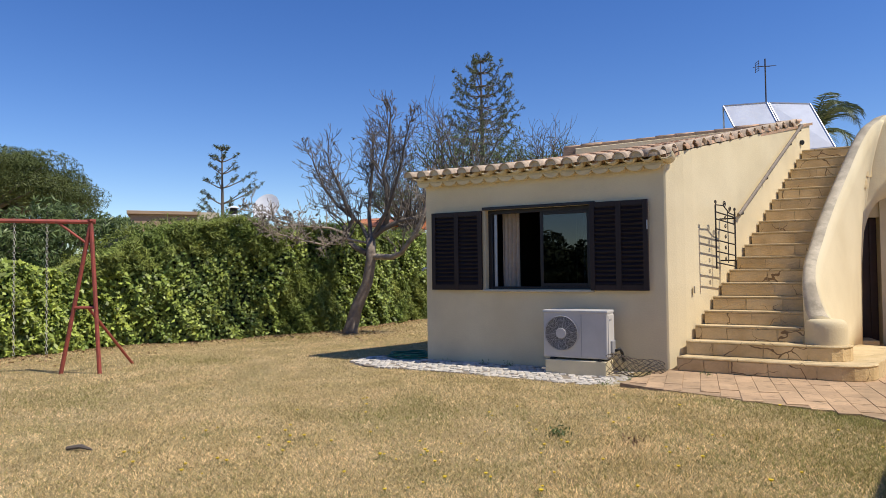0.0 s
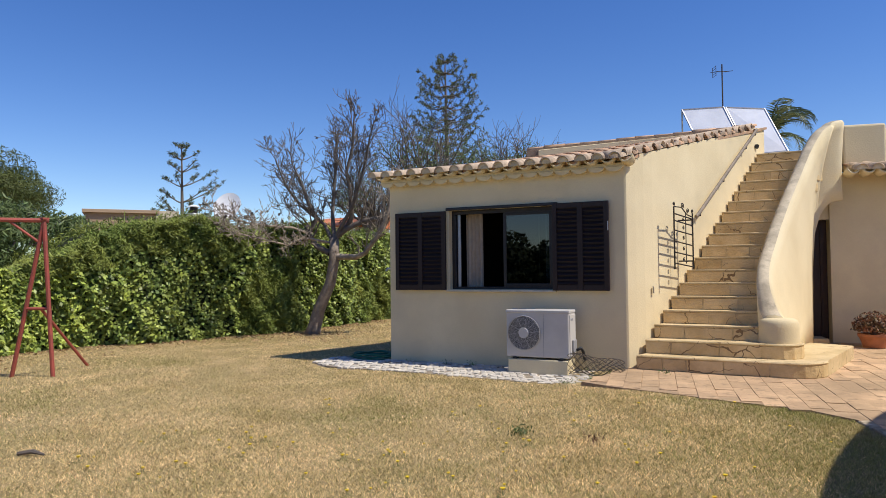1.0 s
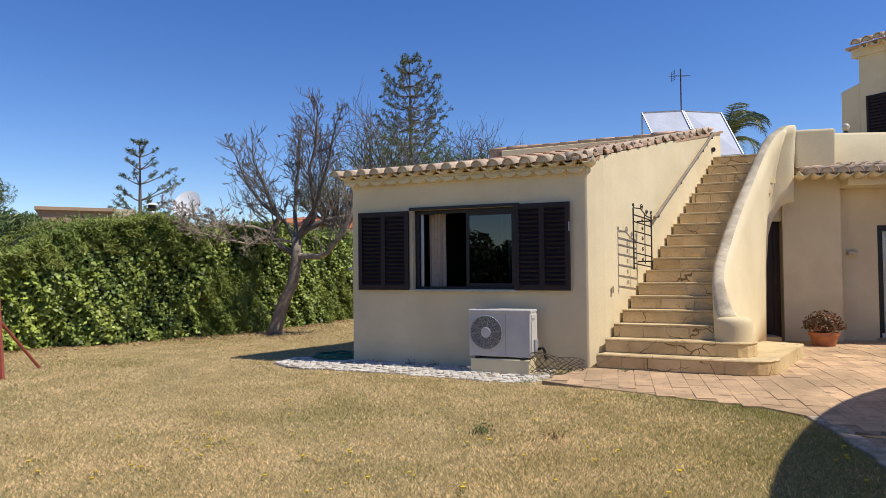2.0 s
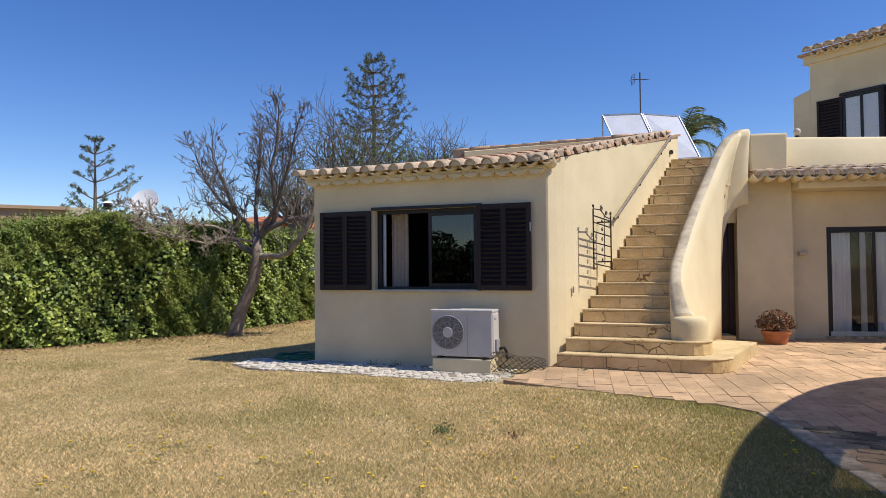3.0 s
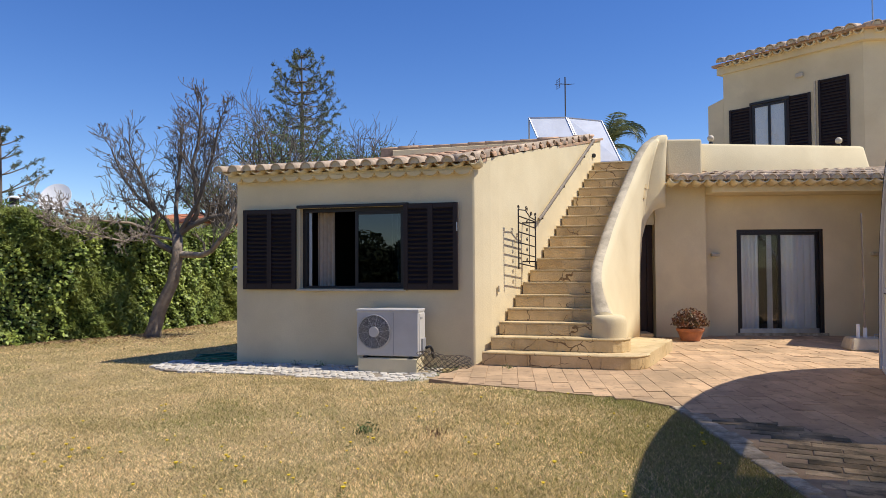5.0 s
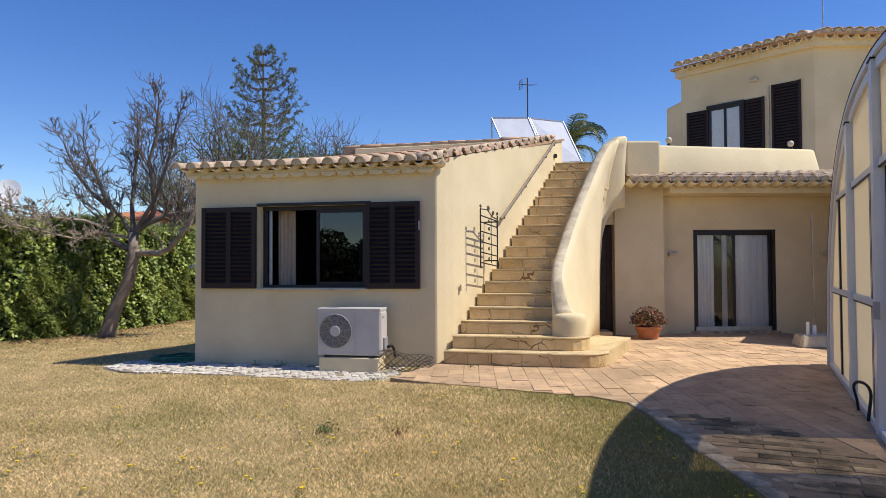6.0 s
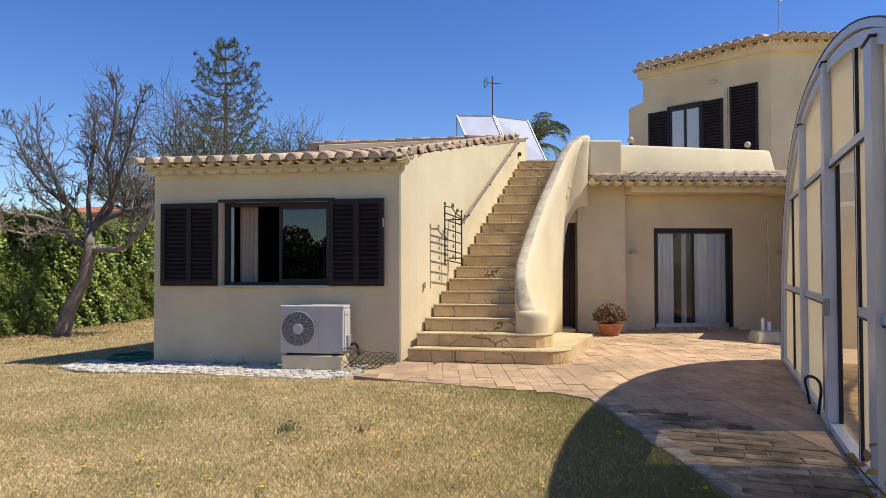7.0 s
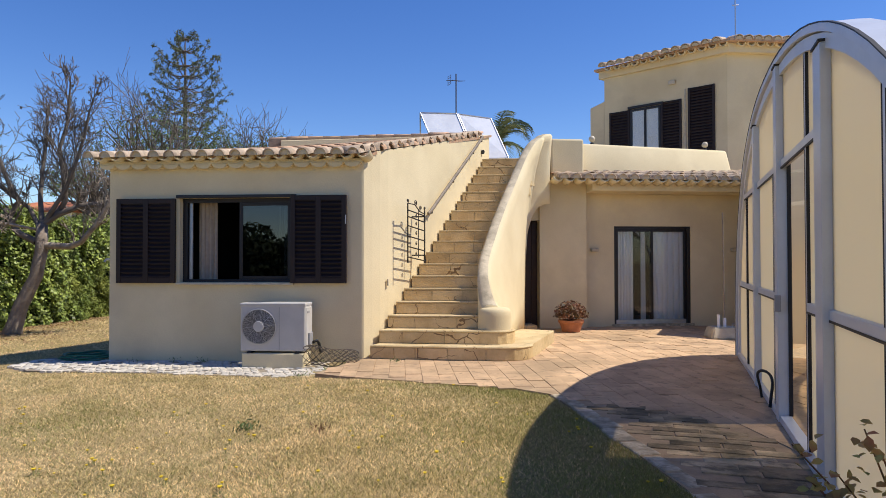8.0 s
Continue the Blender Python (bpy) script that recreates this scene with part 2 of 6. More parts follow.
def poly_panel(name, share=0.7, clear=0.06):
    """Cream multiwall plastic sheet: glossy outside, lets much diffuse light through."""
    m = bpy.data.materials.new(name)
    m.use_nodes = True
    n, l = m.node_tree.nodes, m.node_tree.links
    b, out = n["Principled BSDF"], n["Material Output"]
    b.inputs["Base Color"].default_value = (0.90, 0.84, 0.70, 1)
    b.inputs["Roughness"].default_value = 0.22
    tr = n.new("ShaderNodeBsdfTranslucent")
    tr.inputs["Color"].default_value = (0.95, 0.89, 0.75, 1)
    ms = n.new("ShaderNodeMixShader")
    ms.inputs[0].default_value = share
    l.new(b.outputs[0], ms.inputs[1])
    l.new(tr.outputs[0], ms.inputs[2])
    cl = n.new("ShaderNodeBsdfTransparent")
    cl.inputs["Color"].default_value = (1.0, 0.95, 0.82, 1)
    m2 = n.new("ShaderNodeMixShader")
    m2.inputs[0].default_value = clear
    l.new(ms.outputs[0], m2.inputs[1])
    l.new(cl.outputs[0], m2.inputs[2])
    l.new(m2.outputs[0], out.inputs["Surface"])
    return m


POLY = poly_panel("cream_polycarbonate_sheet", 0.85, 0.09)
VAULT = poly_panel("clear_cream_vault_sheet", 0.9, 0.62)
VAULT_NEAR = poly_panel("milky_vault_sheet", 0.94, 0.45)
# ---- builders ----
def thing(name, label, category, at=(0, 0, 0), group="", kind=""):
    ob = new(name)
    ob.location = at
    return tagged(ob, label, category, group, kind)


def to_ob(name, bm, material, smooth=False):
    me = bpy.data.meshes.new(name)
    bm.normal_update()
    bm.to_mesh(me)
    bm.free()
    me.materials.append(material)
    if smooth:
        for p in me.polygons:
            p.use_smooth = True
    return new(name, me)


def part(name, bm, material, parent, label="", smooth=False):
    """One mesh object under a thing or under a part; the mesh is given in world places."""
    ob = to_ob(name, bm, material, smooth)
    if parent:
        ob.parent = parent
        base = parent.location.copy()
        q = parent.parent
        while q:
            base += q.location
            q = q.parent
        ob.data.transform(Matrix.Translation(-base))
    return tagged(ob, label)


def structure(name, bm, material, label, category, smooth=False):
    return tagged(to_ob(name, bm, material, smooth), label, category, kind="structure")


def box(bm, lo, hi, bev=0.0, m=None):
    """A box between two corners, bevelled, turned by m."""
    c = [(a + b) / 2 for a, b in zip(lo, hi)]
    s = [abs(b - a) for a, b in zip(lo, hi)]
    r = bmesh.ops.create_cube(bm, size=1, matrix=Matrix.Translation(c) @ Matrix.Diagonal((*s, 1)))
    vs = r["verts"]
    if bev:
        es = list({e for v in vs for e in v.link_edges})
        r2 = bmesh.ops.bevel(bm, geom=es, offset=bev, segments=2, affect="EDGES", profile=0.5)
        vs = list({v for f in r2["faces"] for v in f.verts} | {v for v in vs if v.is_valid})
    if m:
        bmesh.ops.transform(bm, matrix=m, verts=vs)
    return vs


def boxed(lo, hi, bev=0.0, m=None):
    bm = bmesh.new()
    box(bm, lo, hi, bev, m)
    return bm


def prism(bm, outline, z0, z1, bev=0.0):
    """An upright prism over a plan outline; z1 may be one number or one for each corner."""
    zs = z1 if isinstance(z1, (list, tuple)) else [z1] * len(outline)
    lo = [bm.verts.new((x, y, z0)) for x, y in outline]
    hi = [bm.verts.new((x, y, z)) for (x, y), z in zip(outline, zs)]
    n = len(outline)
    top = bm.faces.new(hi)
    bm.faces.new(lo[::-1])
    for i in range(n):
        bm.faces.new((lo[i], lo[(i + 1) % n], hi[(i + 1) % n], hi[i]))
    if bev:
        bmesh.ops.bevel(bm, geom=list(top.edges), offset=bev, segments=2, affect="EDGES", profile=0.5)
    return bm


def tube(bm, pts, radii, sides=8, cap=True):
    """A round bar along points, with a radius for each."""
    if not isinstance(radii, (list, tuple)):
        radii = [radii] * len(pts)
    pts = [Vector(p) for p in pts]
    rings = []
    side = None
    for i, p in enumerate(pts):
        d = (pts[min(i + 1, len(pts) - 1)] - pts[max(i - 1, 0)]).normalized()
        if side is None:
            side = d.cross(Vector((0, 0, 1)))
            if side.length < 0.05:
                side = d.cross(Vector((1, 0, 0)))
        side = (side - d * side.dot(d)).normalized()
        up = d.cross(side)
        rings.append([bm.verts.new(p + radii[i] * (math.cos(a) * side + math.sin(a) * up)) for a in (2 * math.pi * k / sides for k in range(sides))])
    for r0, r1 in zip(rings, rings[1:]):
        for k in range(sides):
            bm.faces.new((r0[k], r0[(k + 1) % sides], r1[(k + 1) % sides], r1[k]))
    if cap:
        bm.faces.new(rings[0][::-1])
        bm.faces.new(rings[-1])
    return bm


def tubed(pts, radii, sides=8):
    return tube(bmesh.new(), pts, radii, sides)


def plane_frame(origin, along, up=(0, 0, 1)):
    """A turn whose x runs along a wall, y into it and z up."""
    x = Vector(along).normalized()
    z = Vector(up)
    y = z.cross(x)
    m = Matrix((x, y, z)).transposed().to_4x4()
    return Matrix.Translation(origin) @ m


def from_lists(name, verts, faces, material, parent=None, smooth=False):
    me = bpy.data.meshes.new(name)
    me.from_pydata(verts, [], faces)
    me.materials.append(material)
    if smooth:
        me.polygons.foreach_set("use_smooth", [True] * len(me.polygons))
    ob = new(name, me)
    if parent:
        ob.parent = parent
        me.transform(Matrix.Translation(-parent.location))
    return ob


LAWN = -0.07


def ground_z(x, y):
    """Height of the lawn: it falls a little towards the house's far end and lies just under the paving."""
    return LAWN + 0.05 * min(max((x + 0.7) / 1.2, 0), 1) - 0.03 * min(max((-x - 0.5) / 3, 0), 1) + 0.012 * math.sin(x * 1.3 + y * 0.7) * math.cos(y * 0.9 - x * 0.4)


def lathe(bm, cx, cy, prof, n=24):
    rings = [[bm.verts.new((cx + r * math.cos(2 * math.pi * k / n), cy + r * math.sin(2 * math.pi * k / n), z)) for k in range(n)] for r, z in prof]
    for r0, r1 in zip(rings, rings[1:]):
        for k in range(n):
            bm.faces.new((r0[k], r0[(k + 1) % n], r1[(k + 1) % n], r1[k]))
    bm.faces.new(rings[0][::-1])
    bm.faces.new(rings[-1])
    return bm


# ---- ground ----
bm = bmesh.new()
xs = [-400, -120, -50, -25] + [-18 + 0.75 * i for i in range(40)] + [14, 20, 40, 120, 400]
ys = [-400, -120, -40, -20] + [-12 + 0.75 * i for i in range(40)] + [22, 32, 60, 150, 400]
grid = [[bm.verts.new((x, y, ground_z(x, y))) for y in ys] for x in xs]
for i in range(len(xs) - 1):
    for j in range(len(ys) - 1):
        bm.faces.new((grid[i][j], grid[i + 1][j], grid[i + 1][j + 1], grid[i][j + 1]))
structure("ground", bm, SOIL, "dry yellowish lawn ground with bare soil patches", "ground", True)

# ---- garden room with the shuttered window ----
annex = thing("house", "low cream rendered garden room with clay tiled lean-to roof", "house")
SK = 0.36          # how far the room's sides lean sideways per metre of depth
WX = -3.84         # far end of the window wall


def roof_pitch(c):
    """The lean-to is a little twisted: flatter towards its far end. c: place along the eave."""
    return 0.165 + 0.07 * min(max((c + 4) / 4, 0), 1)


def roof_z(y, c=0.0):
    return 2.91 + roof_pitch(c) * (y + 0.30)


for lo, hi in (((WX, 0, -0.3), (-2.76, 0.25, 2.90)), ((-1.07, 0, -0.3), (-0.12, 0.25, 2.90)), ((-2.76, 0, -0.3), (-1.07, 0.25, 1.08)), ((-2.76, 0, 2.32), (-1.07, 0.25, 2.90))):
    part("wall", boxed(lo, hi), STUCCO, annex, "cream rough-rendered wall in shade")


def stair_wall_x(y):
    return 0.085 + 0.358 * y


bm = bmesh.new()
side = [(-0.12, 0), (-0.04, 0.0), (-0.012, 0.008), (0.004, 0.03), (0.085, 0.15), (0.173, 0.30), (0.262, 0.50)] + [(stair_wall_x(y), y) for y in (0.8, 1.6, 2.4, 3.2, 4.0, 4.55)] + [(1.46, 4.66), (-0.12, 0.45)]
prism(bm, side, -0.3, [roof_z(y) - 0.03 for _, y in side])
part("wall", bm, STUCCO, annex, "sunlit cream rendered side wall")
bm = bmesh.new()
back = [(WX, 0.25), (WX + 0.25, 0.25), (WX + 0.25 + SK * 3.3, 3.5), (WX + SK * 3.75, 3.75)]
prism(bm, back, -0.3, [roof_z(y, -3.9) - 0.04 for _, y in back])
part("wall", bm, STUCCO, annex)
bm = bmesh.new()
back = [(WX + 0.25 + SK * 3.3, 3.5), (1.38, 4.4), (1.40, 4.62), (WX + SK * 3.75, 3.75)]
prism(bm, back, -0.3, [roof_z(y) - 0.02 for _, y in back])
part("wall", bm, STUCCO, annex)
# added sheets over the cream inner walls, coloured as the dark of the room
part("room_shade_lining", prism(bmesh.new(), [(WX + 0.26, 0.26), (WX + 0.29, 0.26), (WX + 0.29 + SK * 3.18, 3.42), (WX + 0.26 + SK * 3.18, 3.42)], 0.052, 2.84), INSIDE, annex, "inner sheet coloured near black for the room's shade")
part("room_shade_lining", prism(bmesh.new(), [(-2.36, 3.36), (0.95, 3.95), (0.94, 3.99), (-2.37, 3.40)], 0.052, 2.84), INSIDE, annex, "inner sheet coloured near black for the room's shade")
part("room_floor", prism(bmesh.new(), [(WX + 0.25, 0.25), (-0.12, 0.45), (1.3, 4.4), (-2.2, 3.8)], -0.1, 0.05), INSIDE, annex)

# roof: a bed of channels, and a row of round cover tiles over it
roof = part("roof", prism(bmesh.new(), [(-4.05, -0.08), (0.02, -0.08), (0.02 + SK * 4.85, 4.62), (-4.05 + SK * 4.0, 3.70)], 0, 0.001), TILE, annex, "lean-to roof of round clay tiles")
me = roof.data
for v in me.vertices:
    v.co.z = roof_z(v.co.y, v.co.x - SK * v.co.y) - (0.075 if v.co.z < 0.0005 else 0.03)


def barrel(length, r0, r1, thick, segs=7):
    """A half-round tile along y, open below."""
    bm = bmesh.new()
    rows = []
    for y, r in ((0, r0), (length, r1)):
        outer = [bm.verts.new((r * math.cos(a), y, r * math.sin(a))) for a in [math.pi * k / segs for k in range(segs + 1)]]
        inner = [bm.verts.new(((r - thick) * math.cos(a), y, (r - thick) * math.sin(a))) for a in [math.pi * k / segs for k in range(segs + 1)]]
        rows.append((outer, inner))
    (o0, i0), (o1, i1) = rows
    for k in range(segs):
        bm.faces.new((o0[k], o0[k + 1], o1[k + 1], o1[k]))
        bm.faces.new((i0[k + 1], i0[k], i1[k], i1[k + 1]))
        bm.faces.new((o0[k + 1], o0[k], i0[k], i0[k + 1]))
        bm.faces.new((o1[k], o1[k + 1], i1[k + 1], i1[k]))
    return bm


def mesh_of(name, bm, material, smooth=True):
    me = bpy.data.meshes.new(name)
    bm.normal_update()
    bm.to_mesh(me)
    bm.free()
    me.materials.append(material)
    if smooth:
        for p in me.polygons:
            p.use_smooth = True
    return me


def piece(name, me, m, parent):
    ob = new(name, me)
    ob.parent = parent
    ob.matrix_basis = m
    return ob


tile_me = mesh_of("roof_tile", barrel(0.42, 0.092, 0.078, 0.014), TILE)
eave_me = mesh_of("eave_tile", barrel(0.42, 0.098, 0.08, 0.016), TILE_PALE)
plug = bmesh.new()
ring = [plug.verts.new((0.085 * math.cos(math.pi * k / 8), 0.02, 0.085 * math.sin(math.pi * k / 8))) for k in range(9)]
plug.faces.new(ring)
plug_me = mesh_of("tile_mortar", plug, CONCRETE, False)
rng = random.Random(3)
PITCH = 0.244
for i in range(17):
    x0 = -4.0 + PITCH * i
    n_rows = 12 + i // 8
    slope = Vector((SK, 1, roof_pitch(x0))).normalized()
    turn = Matrix((Vector((1, 0, 0)), slope, Vector((1, 0, 0)).cross(slope))).transposed().to_4x4()
    for j in range(n_rows):
        s = j * 0.345
        p = Vector((x0, -0.3, roof_z(-0.3) - 0.02)) + slope * s
        jit = Matrix.Translation((rng.uniform(-0.006, 0.006), rng.uniform(-0.012, 0.012), 0.006)) @ pose(0, 0, 0, rng.uniform(-1, 1), 0, rng.uniform(-1.5, 1.5))
        piece("roof_tile", eave_me if j == 0 else tile_me, Matrix.Translation(p) @ turn @ jit, roof)
        if j == 0:
            piece("tile_mortar", plug_me, Matrix.Translation(p) @ turn, roof)
# cornice of bedded channel tiles under the eave
bm = bmesh.new()
box(bm, (-3.95, -0.10, 2.80), (-0.02, 0.0, 2.86), 0.01)
cornice = part("cornice", bm, STUCCO, annex, "scalloped cream cornice under the eave")
sc = bmesh.new()
arc = [(0.112 * math.cos(math.pi * k / 8), -0.065 * math.sin(math.pi * k / 8)) for k in range(9)]
fr, bk = [sc.verts.new((x, -0.12, z)) for x, z in arc], [sc.verts.new((x, 0.0, z * 0.9)) for x, z in arc]
sc.faces.new(fr)
for k in range(8):
    sc.faces.new((fr[k + 1], fr[k], bk[k], bk[k + 1]))
sc.faces.new((fr[0], fr[8], bk[8], bk[0]))
scallop_me = mesh_of("scallop", sc, STUCCO, False)
for i in range(16):
    piece("scallop", scallop_me, Matrix.Translation((-3.82 + PITCH * i, 0.0, 2.80)), cornice)
channel_me = mesh_of("channel_tile", barrel(0.3, 0.105, 0.09, 0.02), STUCCO)
for i in range(17):
    x0 = -3.88 + PITCH * i
    piece("channel_tile", channel_me, Matrix.Translation((x0, -0.22, 2.95)) @ pose(0, 0, 0, 8, 180, 0), annex)
# verge tiles along the side wall and the capped ridge
verge_me = mesh_of("verge_tile", barrel(0.34, 0.125, 0.115, 0.016), TILE_PALE)
cross = Matrix((slope, Vector((-1, 0, 0)), slope.cross(Vector((-1, 0, 0))))).transposed().to_4x4()
for j in range(17):
    p = Vector((0.012, -0.2, roof_z(-0.2) - 0.012)) + slope * (j * 0.285)
    piece("verge_tile", verge_me, Matrix.Translation(p) @ cross @ pose(0, 0, 0, -3, rng.uniform(-2, 2), rng.uniform(-2, 2)), roof)
ridge_me = mesh_of("ridge_tile", barrel(0.42, 0.115, 0.10, 0.02), TILE)
for v in ridge_me.vertices:
    v.co.z *= 0.55
ra, rb = Vector((-2.72, 3.72, roof_z(3.72) - 0.02)), Vector((1.52, 4.58, roof_z(4.58) - 0.01))
rd = (rb - ra).normalized()
rturn = Matrix((rd.cross(Vector((0, 0, 1))).normalized(), rd, rd.cross(Vector((0, 0, 1))).normalized().cross(rd))).transposed().to_4x4()
for k in range(12):
    piece("ridge_tile", ridge_me, Matrix.Translation(ra.lerp(rb, k / 12) + Vector((0, 0, rng.uniform(-0.012, 0.012)))) @ rturn @ pose(0, 0, 0, rng.uniform(-1, 1), 0, rng.uniform(-2, 2)), roof)

bm = bmesh.new()
nrm = rd.cross(Vector((0, 0, 1))).normalized() * 0.11
low = [ra + nrm, rb + nrm, rb - nrm * 0.5, ra - nrm * 0.5]
lo_v, hi_v = [bm.verts.new(p - Vector((0, 0, 0.30))) for p in low], [bm.verts.new(p + Vector((0, 0, 0.02))) for p in low]
bm.faces.new(lo_v[::-1])
bm.faces.new(hi_v)
for k in range(4):
    bm.faces.new((lo_v[k], lo_v[(k + 1) % 4], hi_v[(k + 1) % 4], hi_v[k]))
part("ridge_bed", bm, RIDGE, annex, "brown mortar bed under the ridge tiles")

# ---- window and its shutters ----
window = part("window", boxed((-2.76, 0.10, 2.26), (-1.07, 0.20, 2.32)), DARKFRAME, annex, "dark sliding window, one leaf pushed open")
for lo, hi in (((-2.76, 0.10, 1.08), (-2.70, 0.2, 2.26)), ((-1.13, 0.10, 1.08), (-1.07, 0.2, 2.26)), ((-2.70, 0.10, 1.08), (-1.13, 0.2, 1.12))):
    part("frame", boxed(lo, hi, 0.004), DARKFRAME, window)


def sash(x0, x1, z0, z1, y, glassmat, parent, w=0.05):
    s = part("sash", boxed((x0, y, z0), (x0 + w, y + 0.03, z1), 0.004), DARKFRAME, parent)
    for lo, hi in (((x1 - w, y, z0), (x1, y + 0.03, z1)), ((x0 + w, y, z0), (x1 - w, y + 0.03, z0 + w)), ((x0 + w, y, z1 - w), (x1 - w, y + 0.03, z1))):
        part("sash", boxed(lo, hi, 0.004), DARKFRAME, parent)
    p = part("pane", boxed((x0 + w, y + 0.012, z0 + w), (x1 - w, y + 0.018, z1 - w)), glassmat, parent)
    p.visible_shadow = False


sash(-1.90, -1.12, 1.12, 2.26, 0.115, PANE_DARK, window)
part("sash", boxed((-2.69, 0.16, 1.12), (-2.64, 0.19, 2.26), 0.004), METAL, window, "pale edge of the open leaf")
part("sill", boxed((-2.80, -0.06, 1.045), (-1.03, 0.10, 1.075), 0.006), CONCRETE, annex, "pale stone window sill")


def drape(x0, x1, y, z0, z1, folds, depth, name, material, parent, seed=1):
    """A hanging cloth with folds."""
    r = random.Random(seed)
    n = folds * 8
    verts, faces = [], []
    ph = [r.uniform(0, 6) for _ in range(3)]
    for zi in range(6):
        v = zi / 5
        for k in range(n + 1):
            u = k / n
            wob = math.sin(u * folds * 2 * math.pi + ph[0]) + 0.4 * math.sin(u * folds * 4.7 + ph[1] + v)
            verts.append((x0 + (x1 - x0) * u, y + depth * wob * (0.7 + 0.3 * v), z1 + (z0 - z1) * v))
    w = n + 1
    for zi in range(5):
        for k in range(n):
            a = zi * w + k
            faces.append((a, a + 1, a + w + 1, a + w))
    return from_lists(name, verts, faces, material, parent, True)


hang = thing("curtain", "pale beige curtain drawn to one side", "curtain", (-2.5, 0.33, 1.1))
drape(-2.62, -2.33, 0.34, 1.0, 2.3, 4, 0.025, "cloth", CURTAIN, hang)
hang = thing("curtain", "thin white curtain edge behind the glass", "curtain", (-1.2, 0.33, 1.1))
drape(-1.30, -1.10, 0.34, 1.0, 2.3, 3, 0.02, "cloth", SHEER, hang, 4)


def shutter(x0, x1, z0, z1, parent):
    """A louvred leaf pair folded against the wall."""
    sh = part("shutter", boxed((x0, -0.045, z0), (x1, -0.035, z1)), SHUT, parent, "dark brown louvred wooden shutter")
    w = 0.07
    mid = (x0 + x1) / 2
    for a, b in ((x0, x0 + w), (mid - 0.04, mid + 0.04), (x1 - w, x1)):
        part("stile", boxed((a, -0.075, z0), (b, -0.046, z1), 0.004), SHUT, sh)
    for a, b in ((x0 + w, mid - 0.04), (mid + 0.04, x1 - w)):
        for c, d in ((z0, z0 + 0.085), (z1 - 0.075, z1)):
            part("rail", boxed((a, -0.072, c), (b, -0.046, d), 0.004), SHUT, sh)
        n = 17
        bm = boxed((-(b - a) / 2, -0.004, -0.031), ((b - a) / 2, 0.004, 0.031), 0.002, pose(0, 0, 0, -42, 0, 0))
        slat_me = mesh_of("slat", bm, SHUT, False)
        step = (z1 - z0 - 0.16) / n
        for k in range(n):
            piece("slat", slat_me, Matrix.Translation(((a + b) / 2, -0.058, z0 + 0.085 + step * (k + 0.5))), sh)
    return sh


shutter(-3.70, -2.80, 1.07, 2.31, annex)
s = shutter(-1.07, -0.25, 1.07, 2.34, annex)
part("catch", boxed((-0.262, -0.1, 1.92), (-0.25, -0.075, 2.05), 0.003), METAL, s, "small steel shutter catch")
part("track", boxed((-2.80, -0.05, 2.315), (-1.0, 0.0, 2.36), 0.006), DARKFRAME, annex, "dark rail over the window")
part("wall_tap", tubed([(-3.84, 0.1, 1.42), (-3.93, 0.06, 1.42), (-3.95, 0.05, 1.38)], 0.018, 6), METAL, annex)
part("conduit", boxed((0.255, 0.42, 1.02), (0.275, 0.46, 1.12), 0.003), CONCRETE, annex)

# ---- stairs ----
stairs = thing("staircase", "tapering outdoor staircase of cracked sandstone steps", "staircase")
RISER = mat("sandstone_riser", (0.70, 0.53, 0.29), 0.9, var=0.22, scale=4, fine=40, bump=0.35, hue=(0.56, 0.40, 0.2), rand=0.18, spec=0.15)
cracked(RISER, 2.4, 0.016, (0.24, 0.16, 0.085))
RISE, RUN = 0.192, 0.245
IN_Y = [-0.1, 0.3, 0.6, 0.95, 1.3, 1.95, 2.6, 3.2, 3.65, 4.1, 4.6]
IN_X = [1.90, 1.66, 1.60, 1.62, 1.69, 1.85, 2.04, 2.26, 2.44, 2.68, 2.9]


def inner_x(y):
    return float(np.interp(y, IN_Y, IN_X))


def arc(cx, cy, r, a0, a1, n):
    return [(cx + r * math.cos(radians(a0 + (a1 - a0) * k / n)), cy + r * math.sin(radians(a0 + (a1 - a0) * k / n))) for k in range(n + 1)]


